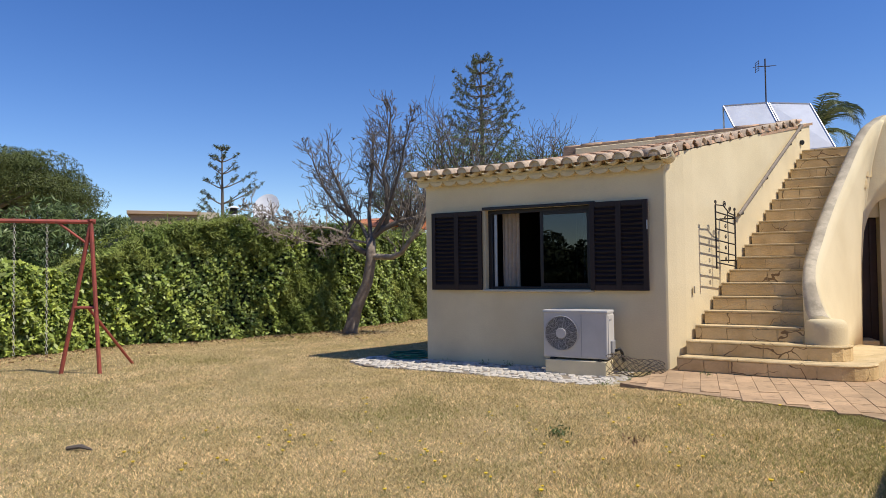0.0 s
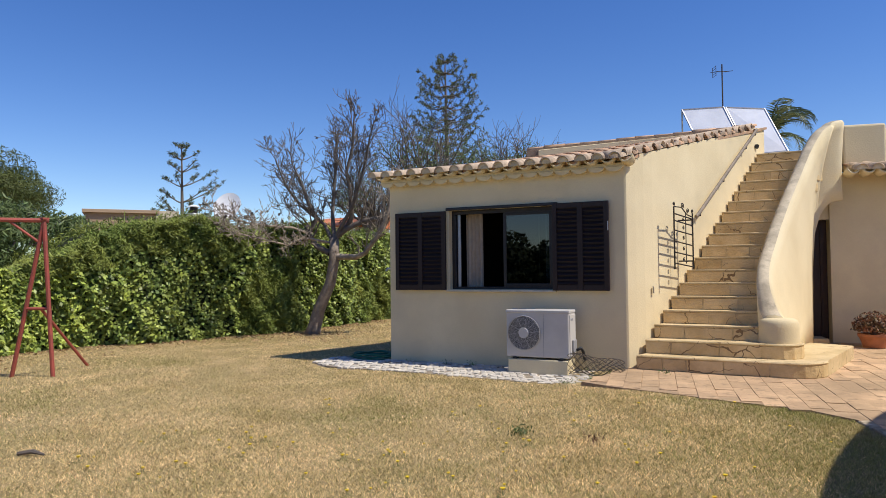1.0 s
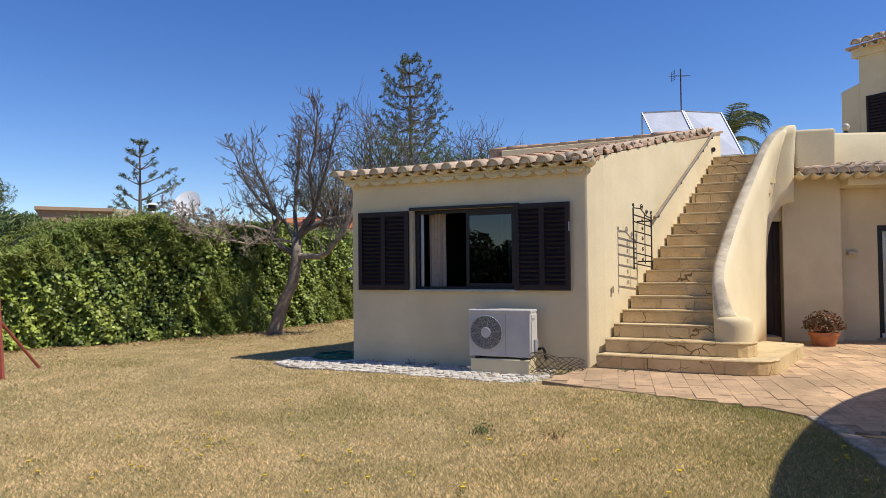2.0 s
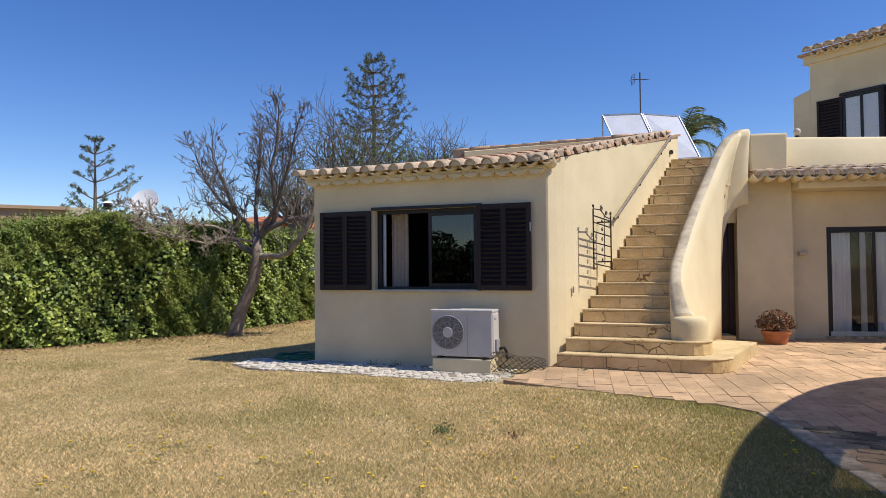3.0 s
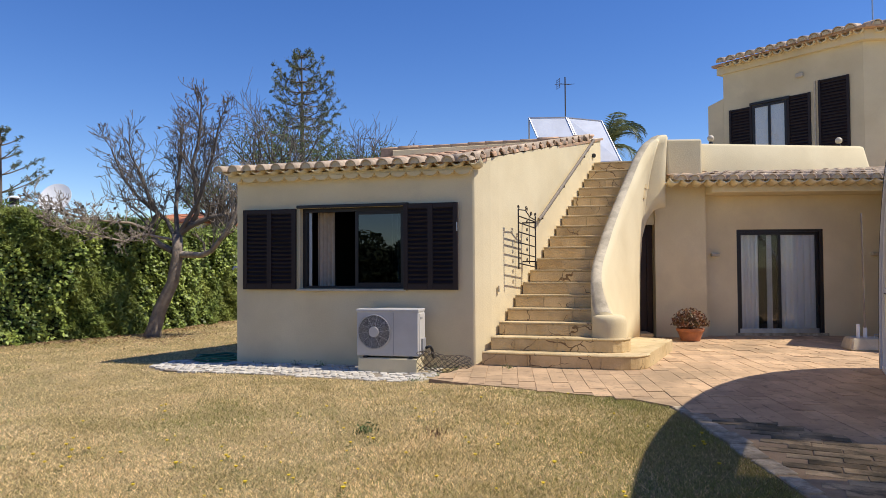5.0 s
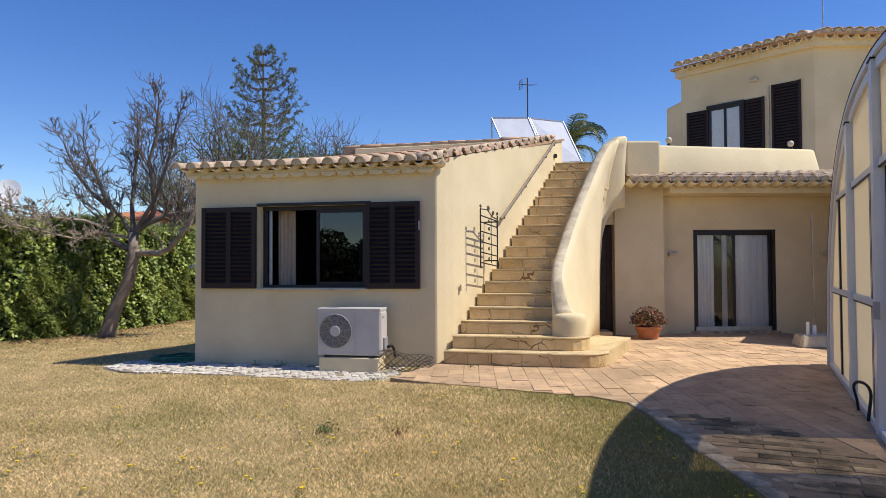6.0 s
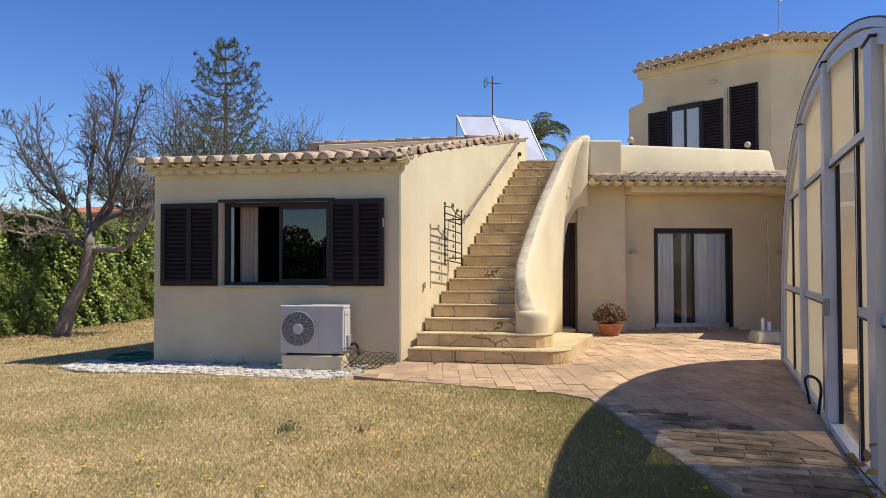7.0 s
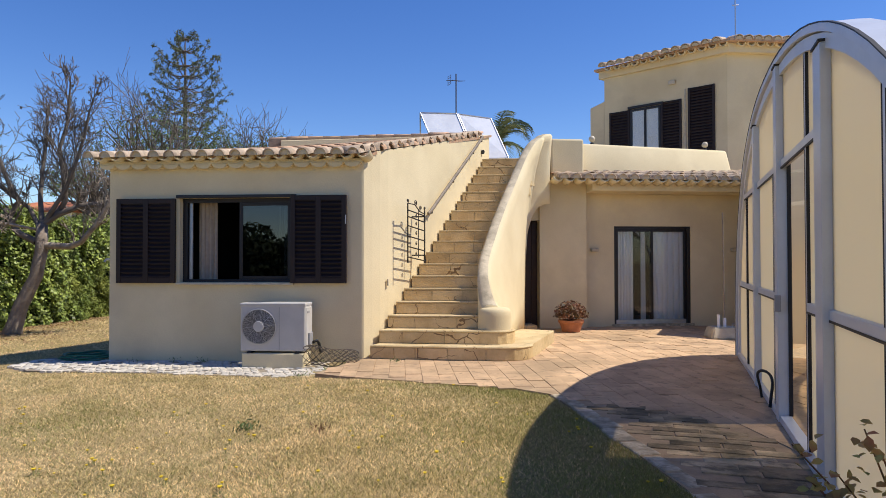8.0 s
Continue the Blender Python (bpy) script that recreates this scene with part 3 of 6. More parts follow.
for k in range(1, 19):
    y0 = -0.06 + (k - 1) * RUN
    y1 = y0 + RUN + (0.6 if k < 3 else (0.08 if k < 18 else 0.9))
    z0, z1 = (k - 1) * RISE - (0.1 if k == 1 else 0.02), k * RISE
    xl0, xl1 = stair_wall_x(y0) + 0.03, stair_wall_x(y1) + 0.004
    if k == 1:
        xl0 = 0.10
        out = [(xl0, y0)] + [(1.5, y0 - 0.10)] + arc(1.98, 0.26, 0.43, -90, -5, 8) + [(2.86, 2.15), (2.3, 2.4), (1.7, 0.9), (stair_wall_x(0.9) + 0.004, 0.9)]
    elif k == 2:
        out = [(xl0, y0)] + [(1.4, y0 - 0.07)] + arc(1.86, 0.40, 0.285, -90, 15, 7) + [(2.0, 0.9), (stair_wall_x(0.9) + 0.004, 0.9)]
    else:
        out = [(xl0, y0), (inner_x(y0) + 0.10, y0 - 0.01), (inner_x(min(y1, 4.5)) + 0.08, y1), (xl1, y1)]
    st = part("step", prism(bmesh.new(), out, z0, z1, 0.012), STEP, stairs)
    # facing stones of the riser, with open joints between them
    front = out[:10] if k == 1 else (out[:9] if k == 2 else out[:2])
    path = [Vector((*p, 0)) for p in front]
    lens = np.cumsum([0] + [(b - a).length for a, b in zip(path, path[1:])])
    cuts, c = [0.0], 0.0
    while c < lens[-1] - 0.25:
        c += rng.uniform(0.28, 0.62)
        cuts.append(min(c, lens[-1]))
    cuts[-1] = lens[-1]

    def along(d):
        return Vector((float(np.interp(d, lens, [p.x for p in path])), float(np.interp(d, lens, [p.y for p in path])), 0))

    for c0, c1 in zip(cuts, cuts[1:]):
        m = max(2, int((c1 - c0) / 0.12))
        row = [along(c0 + 0.005 + (c1 - c0 - 0.010) * i / m) for i in range(m + 1)]
        bm = bmesh.new()
        lower, upper = z0 + (0.1 if k == 1 else 0.02) + 0.006 + rng.uniform(0, 0.006), z1 - 0.030 - rng.uniform(0, 0.006)
        skew = rng.uniform(-0.012, 0.012)
        rings = []
        for i, p in enumerate(row):
            d = (row[min(i + 1, m)] - row[max(i - 1, 0)]).normalized()
            o = Vector((d.y, -d.x, 0))
            sh = d * skew * (1 if i in (0, m) else 0)
            rings.append([bm.verts.new(q) for q in (p + o * 0.008 + Vector((0, 0, lower)), p + o * 0.010 + sh + Vector((0, 0, upper)), p - o * 0.01 + sh + Vector((0, 0, upper)), p - o * 0.01 + Vector((0, 0, lower)))])
        for r0, r1 in zip(rings, rings[1:]):
            for q in range(4):
                bm.faces.new((r0[q], r0[(q + 1) % 4], r1[(q + 1) % 4], r1[q]))
        bm.faces.new(rings[0][::-1])
        bm.faces.new(rings[-1])
        bmesh.ops.recalc_face_normals(bm, faces=bm.faces)
        part("riser_stone", bm, RISER, st)
    # projecting tread edge
    if k > 2:
        part("tread_edge", boxed((out[0][0], y0 - 0.022, z1 - 0.026), (out[1][0] - 0.02, y0 + 0.02, z1 + 0.003), 0.007), STEP, st)
    else:
        bm = bmesh.new()
        tube(bm, [p + Vector((0, 0, z1 - 0.013)) for p in path], 0.017, 6)
        part("tread_edge", bm, STEP, st)
# outer wall of the stairs: a battered, rounded ribbon that starts low at a curled end and sweeps over the arch
# stations: inner top, outer top, outer foot, inner foot
STN = [
    ((1.68, 0.36, 0.74), (1.97, 0.38, 0.71), (2.05, 0.40, 0.02), (1.63, 0.40, 0.02)),
    ((1.63, 0.46, 0.86), (1.92, 0.46, 0.78), (2.06, 0.46, 0.02), (1.62, 0.5, 0.02)),
    ((1.61, 0.55, 1.04), (1.84, 0.55, 0.98), (2.06, 0.55, 0.02), (1.62, 0.6, 0.02)),
    ((1.60, 0.66, 1.22), (1.80, 0.66, 1.18), (2.07, 0.66, 0.02), (1.62, 0.8, 0.02)),
    ((1.62, 0.95, 1.46), (1.82, 0.95, 1.44), (2.10, 0.95, 0.02), (1.64, 1.0, 0.02)),
    ((1.69, 1.30, 1.73), (1.90, 1.30, 1.72), (2.13, 1.3, 0.02), (1.70, 1.3, 0.02)),
    ((1.85, 1.95, 2.24), (2.06, 1.93, 2.23), (2.20, 1.95, 0.02), (1.86, 2.0, 0.02)),
    ((2.04, 2.60, 2.74), (2.25, 2.56, 2.73), (2.28, 2.6, 0.02), (2.03, 2.6, 0.02)),
    ((2.26, 3.20, 3.29), (2.46, 3.14, 3.28), (2.36, 3.2, 0.02), (2.12, 3.25, 0.02)),
    ((2.44, 3.65, 3.67), (2.65, 3.58, 3.66), (2.40, 3.7, 0.02), (2.18, 3.8, 0.02)),
    ((2.57, 3.86, 3.81), (2.79, 3.74, 3.80), (2.415, 3.74, 0.02), (2.2, 4.0, 0.02)),
    ((2.61, 3.92, 3.85), (2.81, 3.77, 3.84), (2.42, 3.75, 1.40), (2.2, 4.02, 1.40)),
    ((2.65, 3.97, 3.88), (2.84, 3.80, 3.87), (2.46, 3.77, 1.85), (2.26, 4.04, 1.85)),
    ((2.70, 4.01, 3.90), (2.88, 3.83, 3.89), (2.55, 3.80, 2.20), (2.36, 4.07, 2.20)),
    ((2.76, 4.06, 3.91), (2.92, 3.86, 3.90), (2.68, 3.83, 2.43), (2.52, 4.10, 2.43)),
    ((2.84, 4.12, 3.92), (2.96, 3.90, 3.91), (2.83, 3.88, 2.51), (2.72, 4.14, 2.51)),
    ((2.90, 4.18, 3.92), (2.98, 3.96, 3.91), (2.92, 3.94, 2.52), (2.84, 4.18, 2.52)),
]


def smooth_rows(rows, n):
    """Points between the stations, on a smooth curve."""
    out = []
    cnt = len(rows)
    for i in range(cnt - 1):
        a, b, c, d = (rows[max(i - 1, 0)], rows[i], rows[i + 1], rows[min(i + 2, cnt - 1)])
        for k in range(n):
            t = k / n
            out.append([tuple(0.5 * (2 * q + (r - p) * t + (2 * p - 5 * q + 4 * r - s) * t * t + (3 * q - p - 3 * r + s) * t ** 3)
                              for p, q, r, s in zip(*[x[j] for x in (a, b, c, d)])) for j in range(4)])
    out.append([tuple(x) for x in rows[-1]])
    return out


RIB = smooth_rows(STN, 4)
bm = bmesh.new()
loops = []
for j, (it, ot, ob_, ib) in enumerate(RIB):
    hang_out = 1.0 + 1.8 * min(1.0, max(0.0, (j - 22) / 14))          # towards the arch the face stays upright and flares only near its top
    it, ot, ob_, ib = map(Vector, (it, ot, ob_, ib))
    up = Vector((0, 0, 1))
    ring = [ib, it.lerp(ib, 0.5), it - up * 0.05, it.lerp(ot, 0.22) + up * 0.0, it.lerp(ot, 0.5) + up * 0.012, it.lerp(ot, 0.78), ot - up * 0.05,
            *[Vector((*(ob_.lerp(ot, t ** hang_out)).xy, ob_.z + (ot.z - 0.05 - ob_.z) * t)) for t in (0.92, 0.84, 0.74, 0.62, 0.5, 0.36, 0.2)], ob_]
    loops.append([bm.verts.new(p + Vector((0.006 * noise.noise(p * 3), 0.006 * noise.noise(p * 3 + Vector((9, 0, 0))), 0.008 * noise.noise(p * 2.5)))) for p in ring])
for r0, r1 in zip(loops, loops[1:]):
    n = len(r0)
    for k in range(n):
        bm.faces.new((r0[k], r1[k], r1[(k + 1) % n], r0[(k + 1) % n])).material_index = 1 if k in (2, 3, 4) else 0
bm.faces.new(loops[0])
bm.faces.new(loops[-1][::-1])
bmesh.ops.recalc_face_normals(bm, faces=bm.faces)
w = part("parapet", bm, STUCCO, stairs, "curved cream rendered stair parapet over a half arch", True)
w.data.materials.append(WEATHERED)

part("newel", lathe(bmesh.new(), 1.86, 0.43, [(0.258, 0.03), (0.252, 0.3), (0.246, 0.58), (0.238, 0.64), (0.222, 0.675), (0.19, 0.697), (0.10, 0.705)], 28), STUCCO, stairs, "rounded drum at the foot of the parapet", True)

# ---- main house ----
main = thing("house", "cream rendered main house with roof terrace and upper storey", "house")
MD = Vector((0.980, 0.199, 0)).normalized()                       # along the terrace wall
MN = Vector((0.199, -0.980, 0)).normalized()                      # out of it
F0 = Vector((2.75, 4.02, 0))                        # a point of the front face


def on_front(s, out=0.0, z=0.0):
    return F0 + MD * s + MN * out + Vector((0, 0, z))


def front_box(s0, s1, o0, o1, z0, z1, bev=0.0):
    """A box in the terrace wall's own directions: s along, o outwards."""
    bm = bmesh.new()
    m = plane_frame(F0, MD)
    box(bm, (s0, -o1, z0), (s1, -o0, z1), bev, m)
    return bm


S1 = 5.0                                            # where the near end of the open porch lies
REC = 0.65
part("wall", front_box(0.07, 1.06, -0.85, -0.36, -0.2, 3.05), STUCCO, main, "cream rendered pier beside the entrance")
part("wall", front_box(-1.6, -0.70, -0.85, -0.40, -0.2, 2.80), STUCCO, main)
part("wall", front_box(-0.70, 0.07, -0.85, -0.40, 2.22, 2.80), STUCCO, main)
GD0, GD1, GDZ = 1.765, 3.47, 2.12                    # the sliding door's opening
for a, b, c, d in ((1.06, GD0, -0.2, 2.80), (GD1, S1 + 3, -0.2, 2.80), (GD0, GD1, GDZ, 2.80), (GD0, GD1, -0.2, 0.02)):
    part("wall", front_box(a, b, -REC - 0.25, -REC, c, d), STUCCO, main, "cream rendered wall of the shaded porch")
# past the porch the beam runs on unseen, to keep sun off the wall
part("beam", front_box(1.063, S1 + 3, -0.9, 0.02, 2.803, 3.08, 0.02), STUCCO, main, "cream rendered beam over the porch")
part("roof_slab", front_box(-1.2, S1 + 3, -6, -0.903, 2.803, 3.05), BRICK, main, "terracotta paved roof terrace")
# the long parapet turns away from the eave and leans back a little
PP0 = on_front(1.0, -0.40)
PPD = Vector((math.cos(radians(20.5)), math.sin(radians(20.5)), 0))
bm = boxed((0, 0, 3.03), (3.78, 0.30, 3.88), 0.06)
for v in bm.verts:
    k = (v.co.z - 3.03) / 0.85
    v.co.y += 0.24 * k + 0.012 * math.sin(v.co.x * 2.1)
    v.co.x -= 0.05 * k * (v.co.x > 3)
bmesh.ops.transform(bm, matrix=plane_frame(PP0, PPD), verts=bm.verts)
part("terrace_parapet", bm, STUCCO, main, "sunlit cream rendered roof terrace parapet with rounded ends", True)
part("terrace_parapet", front_box(0.30, 0.998, -0.60, -0.30, 3.08, 3.90, 0.04), STUCCO, main)

# strip of roof tiles along the terrace
strip = part("eave_roof", front_box(0.30, S1 + 0.6, -1.25, 0.25, 3.07, 3.10), TILE, main, "narrow eave of round clay tiles under the terrace")
for v in strip.data.vertices:
    o = (v.co - F0).dot(MN)
    v.co.z += 0.04 - 0.2 * o
out = (MN + Vector((0, 0, -0.2))).normalized()
turn2 = Matrix((MD, -out, MD.cross(-out))).transposed().to_4x4()
short_me = mesh_of("eave_tile", barrel(0.60, 0.105, 0.085, 0.018), TILE_PALE)
for k in range(3, 23):
    for row in range(1, 3 if k < 12 else 4):
        p = on_front(0.38 + 0.236 * k, 0.40 - 0.44 * row, 3.012 + 0.088 * row)
        piece("roof_tile", short_me, Matrix.Translation(p) @ turn2 @ pose(0, 0, 0, rng.uniform(-1.5, 1.5), 0, rng.uniform(-3, 3)), strip)
for k in range(22):
    p = on_front(0.38 + 0.236 * k, 0.40, 3.0)
    piece("eave_tile", short_me, Matrix.Translation(p) @ turn2 @ pose(0, 0, 0, rng.uniform(-1.5, 1.5), 0, rng.uniform(-3, 3)), strip)
    piece("tile_mortar", plug_me, Matrix.Translation(p) @ turn2, strip)
    piece("channel_tile", channel_me, plane_frame(F0, MD) @ Matrix.Translation((0.262 + 0.236 * k, -0.36, 3.045)) @ pose(0, 0, 0, 12, 180, 0), strip)
part("cornice", front_box(0.25, S1, 0.022, 0.10, 2.97, 3.06, 0.02), STUCCO, main)

# entrance door behind the arch
ent = part("door", front_box(-0.70, 0.07, -0.65, -0.58, 0.02, 2.22), DOORWOOD, main, "dark brown wooden entrance door")
for a, b in ((-0.68, -0.6), (-0.05, 0.05)):
    part("stile", front_box(a, b, -0.578, -0.56, 0.04, 2.2, 0.004), DOORWOOD, ent)
part("door_step", front_box(-0.70, -0.08, -0.57, 0.0, 0.0, 0.10, 0.01), STEP, main)

# sliding glass door
gd = part("sliding_door", front_box(GD0, GD1, -REC - 0.12, -REC - 0.02, GDZ - 0.05, GDZ), DARKFRAME, main, "dark framed sliding glass door")
for a, b, c, d in ((GD0, GD0 + 0.05, 0.02, GDZ - 0.05), (GD1 - 0.07, GD1, 0.02, GDZ - 0.05)):
    part("frame", front_box(a, b, -REC - 0.12, -REC - 0.02, c, d, 0.004), DARKFRAME, gd)
mid = (GD0 + GD1) / 2
for a, b, o in ((GD0 + 0.05, mid + 0.03, -REC - 0.07), (mid - 0.03, GD1 - 0.07, -REC - 0.11)):
    part("frame", front_box(a, b, o, o + 0.03, 0.025, 0.13, 0.004), METAL, gd, "grey bottom rail")
    part("frame", front_box(a, b, o, o + 0.03, GDZ - 0.11, GDZ - 0.05, 0.004), DARKFRAME, gd)
    for c in (a, b - 0.05):
        part("frame", front_box(c, c + 0.05, o, o + 0.03, 0.13, GDZ - 0.11, 0.004), DARKFRAME, gd)
    p = part("pane", front_box(a + 0.05, b - 0.05, o + 0.012, o + 0.018, 0.13, GDZ - 0.11), PANE, gd)
    p.visible_shadow = False
part("sill", front_box(GD0 - 0.05, GD1 + 0.05, -REC - 0.02, -REC + 0.06, -0.02, 0.045, 0.006), KERB, main)
m_main = plane_frame(F0, MD)
for a, b, sd in ((GD0 + 0.06, GD0 + 0.48, 5), (GD0 + 0.66, GD0 + 0.76, 7), (GD0 + 0.86, GD1 - 0.1, 6)):
    hang = thing("curtain", "white sheer curtain behind the sliding door", "curtain", on_front((a + b) / 2, -REC - 0.3, 0.06), "porch curtains")
    d = drape(a, b, REC + 0.165, 0.06, 2.05, 6, 0.025, "cloth", SHEER, None, sd)
    d.data.transform(Matrix.Translation(-hang.location) @ m_main)
    d.parent = hang
# back and floor in the same near black, for the shade behind the door
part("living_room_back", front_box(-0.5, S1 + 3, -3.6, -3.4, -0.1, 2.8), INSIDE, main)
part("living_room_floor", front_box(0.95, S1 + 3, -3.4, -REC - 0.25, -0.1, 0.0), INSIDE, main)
for s, o in ((1.32, -REC), (4.45, -REC)):
    part("wall_lamp", front_box(s - 0.08, s + 0.08, o, o + 0.10, 1.58, 1.65, 0.015), CONCRETE, main, "small cream uplight on the wall")
# unseen wing added at the porch's far side to shade porch and terrace
part("wall", prism(bmesh.new(), [(7.35, 4.92), (6.85, 3.45), (8.2, 2.4), (12, 1.5), (12, 5.7)], -0.2, 3.05), STUCCO, main)

# upper storey
TA, TB, TC = Vector((4.9, 9.85, 0)), Vector((7.6, 7.75, 0)), Vector((12.5, 8.6, 0))
TZ = 6.68
bm = bmesh.new()
plan = [(TA.x, TA.y)] + [(TA.lerp(TB, 0.94).x, TA.lerp(TB, 0.94).y), (7.60, 7.76), (TB.lerp(TC, 0.06).x, TB.lerp(TC, 0.06).y)] + [(TC.x, TC.y), (13, 11.5), (8.5, 13)]
prism(bm, plan, 3.0, TZ)
part("upper_wall", bm, STUCCO, main, "cream rendered upper storey with blunt corner", False)
part("upper_wall", prism(bmesh.new(), [(4.52, 9.95), (4.897, 9.857), (6.5, 12), (5.8, 12.4)], 3.0, [5.75, 5.92, 5.92, 5.75], 0.02), STUCCO, main)
TD = (TB - TA).normalized()
TN = Vector((-TD.y, TD.x, 0)) * -1
TL = (TB - TA).length


def tower_box(u0, u1, o0, o1, z0, z1, bev=0.0):
    return boxed((u0, -o1, z0), (u1, -o0, z1), bev, plane_frame(TA, TD))


def window_u(u0, u1, z0, z1, name, label):
    """A dark framed opening on the upper storey's face, with glass, sash bars and a curtain behind."""
    w = part(name, tower_box(u0, u1, 0.002, 0.03, z1 - 0.06, z1), DARKFRAME, main, label)
    part("frame", tower_box(u0, u0 + 0.06, 0.002, 0.03, z0, z1 - 0.06), DARKFRAME, w)
    part("frame", tower_box(u1 - 0.06, u1, 0.002, 0.03, z0, z1 - 0.06), DARKFRAME, w)
    part("frame", tower_box(u0 + 0.06, u1 - 0.06, 0.002, 0.03, z0, z0 + 0.06), DARKFRAME, w)
    m = (u0 + u1) / 2
    part("frame", tower_box(m - 0.03, m + 0.03, 0.006, 0.034, z0 + 0.06, z1 - 0.06), DARKFRAME, w)
    part("blind", tower_box(u0 + 0.06, u1 - 0.06, 0.001, 0.004, z0 + 0.06, z1 - 0.06), SHEER, w, "white curtain close behind the glass")
    part("pane", tower_box(u0 + 0.06, u1 - 0.06, 0.008, 0.012, z0 + 0.06, z1 - 0.06), PANE, w).visible_shadow = False
    return w


UW0, UW1 = 0.80, 1.68
window_u(UW0, UW1, 4.25, 5.55, "window", "upper dark framed window with white curtains")


def shutter_u(u0, u1, z0, z1, label="dark brown louvred upper shutter"):
    s = part("shutter", tower_box(u0, u1, 0.004, 0.018, z0, z1), SHUT, main, label)
    for a, b in ((u0, u0 + 0.06), (u1 - 0.06, u1)):
        part("stile", tower_box(a, b, 0.018, 0.045, z0, z1, 0.003), SHUT, s)
    n = int((z1 - z0) / 0.075)
    me = mesh_of("slat", boxed((u0 + 0.06, -0.004, -0.028), (u1 - 0.06, 0.004, 0.028), 0, None), SHUT, False)
    base = plane_frame(TA, TD)
    for k in range(n):
        piece("slat", me, base @ Matrix.Translation((0, -0.03, z0 + (k + 0.5) * (z1 - z0) / n)) @ pose(0, 0, 0, -40, 0, 0), s)
    return s


shutter_u(0.17, UW0 - 0.01, 4.2, 5.55)
shutter_u(UW1 + 0.01, 2.25, 4.2, 5.62)
part("lintel_box", tower_box(0.74, 1.76, 0.002, 0.06, 5.56, 5.63, 0.006), DARKFRAME, main)
shutter_u(2.43, 3.12, 3.4, 5.86, "tall dark brown louvred terrace door")
part("wall_lamp", boxed((-0.10, -0.06, -0.07), (0.10, 0.0, 0.05), 0.03, plane_frame(TA, TD) @ Matrix.Translation((2.0, 0, 6.10))), LAMPGLASS, main, "small frosted wall lamp")
part("wall_conduit", tower_box(2.33, 2.37, 0.0, 0.03, 4.0, 5.86, 0.004), CONCRETE, main)

# eave and low roof of the upper storey
tur = part("roof", prism(bmesh.new(), [(TA.x - 0.28, TA.y + 0.06), (7.55, 7.38), (TC.x + 0.1, TC.y - 0.35), (13.4, 11.6), (8.4, 13.4)], TZ + 0.10, TZ + 0.16), TILE, main, "low roof of round clay tiles")
bm = bmesh.new()
prism(bm, [(TA.x - 0.15, TA.y + 0.05), (7.58, 7.58), (TC.x, TC.y - 0.15), (13.2, 11.6), (8.4, 13.2)], TZ - 0.12, TZ + 0.098)
part("cornice", bm, STUCCO, main, "cream cornice with bedded tile ends")
crest_me = mesh_of("roof_tile", barrel(0.5, 0.12, 0.10, 0.018), TILE_PALE)


def eave_run(a, b, nrm, count):
    d = (b - a) / count
    o = (nrm + Vector((0, 0, -0.25))).normalized()
    dn = (b - a).normalized()
    tn = Matrix((dn, -o, dn.cross(-o))).transposed().to_4x4()
    for k in range(count):
        p = a + d * (k + 0.5) + nrm * 0.38 + Vector((0, 0, TZ + 0.13))
        piece("roof_tile", crest_me, Matrix.Translation(p) @ tn, tur)
        piece("tile_mortar", plug_me, Matrix.Translation(p) @ tn, tur)
        piece("channel_tile", channel_me, Matrix.Translation(p + d * 0.5 - nrm * 0.10 - Vector((0, 0, 0.03))) @ tn @ pose(0, 0, 0, 0, 180, 0), tur)


eave_run(TA, TB, Vector((TD.y, -TD.x, 0)), 13)
eave_run(TB, TC, Vector((0.171, -0.985, 0)), 20)
mast = thing("antenna_mast", "thin grey mast above the upper roof", "antenna", (7.9, 8.3, TZ + 0.1))
part("pole", tubed([(8.0, 8.3, TZ + 0.1), (8.0, 8.3, 8.15)], 0.018, 6), METAL, mast)
part("crossbar", tubed([(7.92, 8.3, 7.98), (8.08, 8.3, 7.98)], 0.012, 5), METAL, mast)


def ball_lamp(s, z):
    p = PP0 + PPD * s + Vector((-PPD.y, PPD.x, 0)) * 0.38 + Vector((0, 0, z))
    l = thing("parapet_lamp", "small round frosted lamp on the parapet", "lamp", p, "parapet lamps")
    bm = bmesh.new()
    bmesh.ops.create_uvsphere(bm, u_segments=12, v_segments=8, radius=0.07, matrix=Matrix.Translation(p + Vector((0, 0, 0.13))))
    part("globe", bm, LAMPGLASS, l, smooth=True)
    part("base", tubed([p + Vector((0, 0, 0.0)), p + Vector((0, 0, 0.05))], [0.05, 0.035], 10), DARKFRAME, l)


ball_lamp(0.42, 3.875)
ball_lamp(3.25, 3.875)

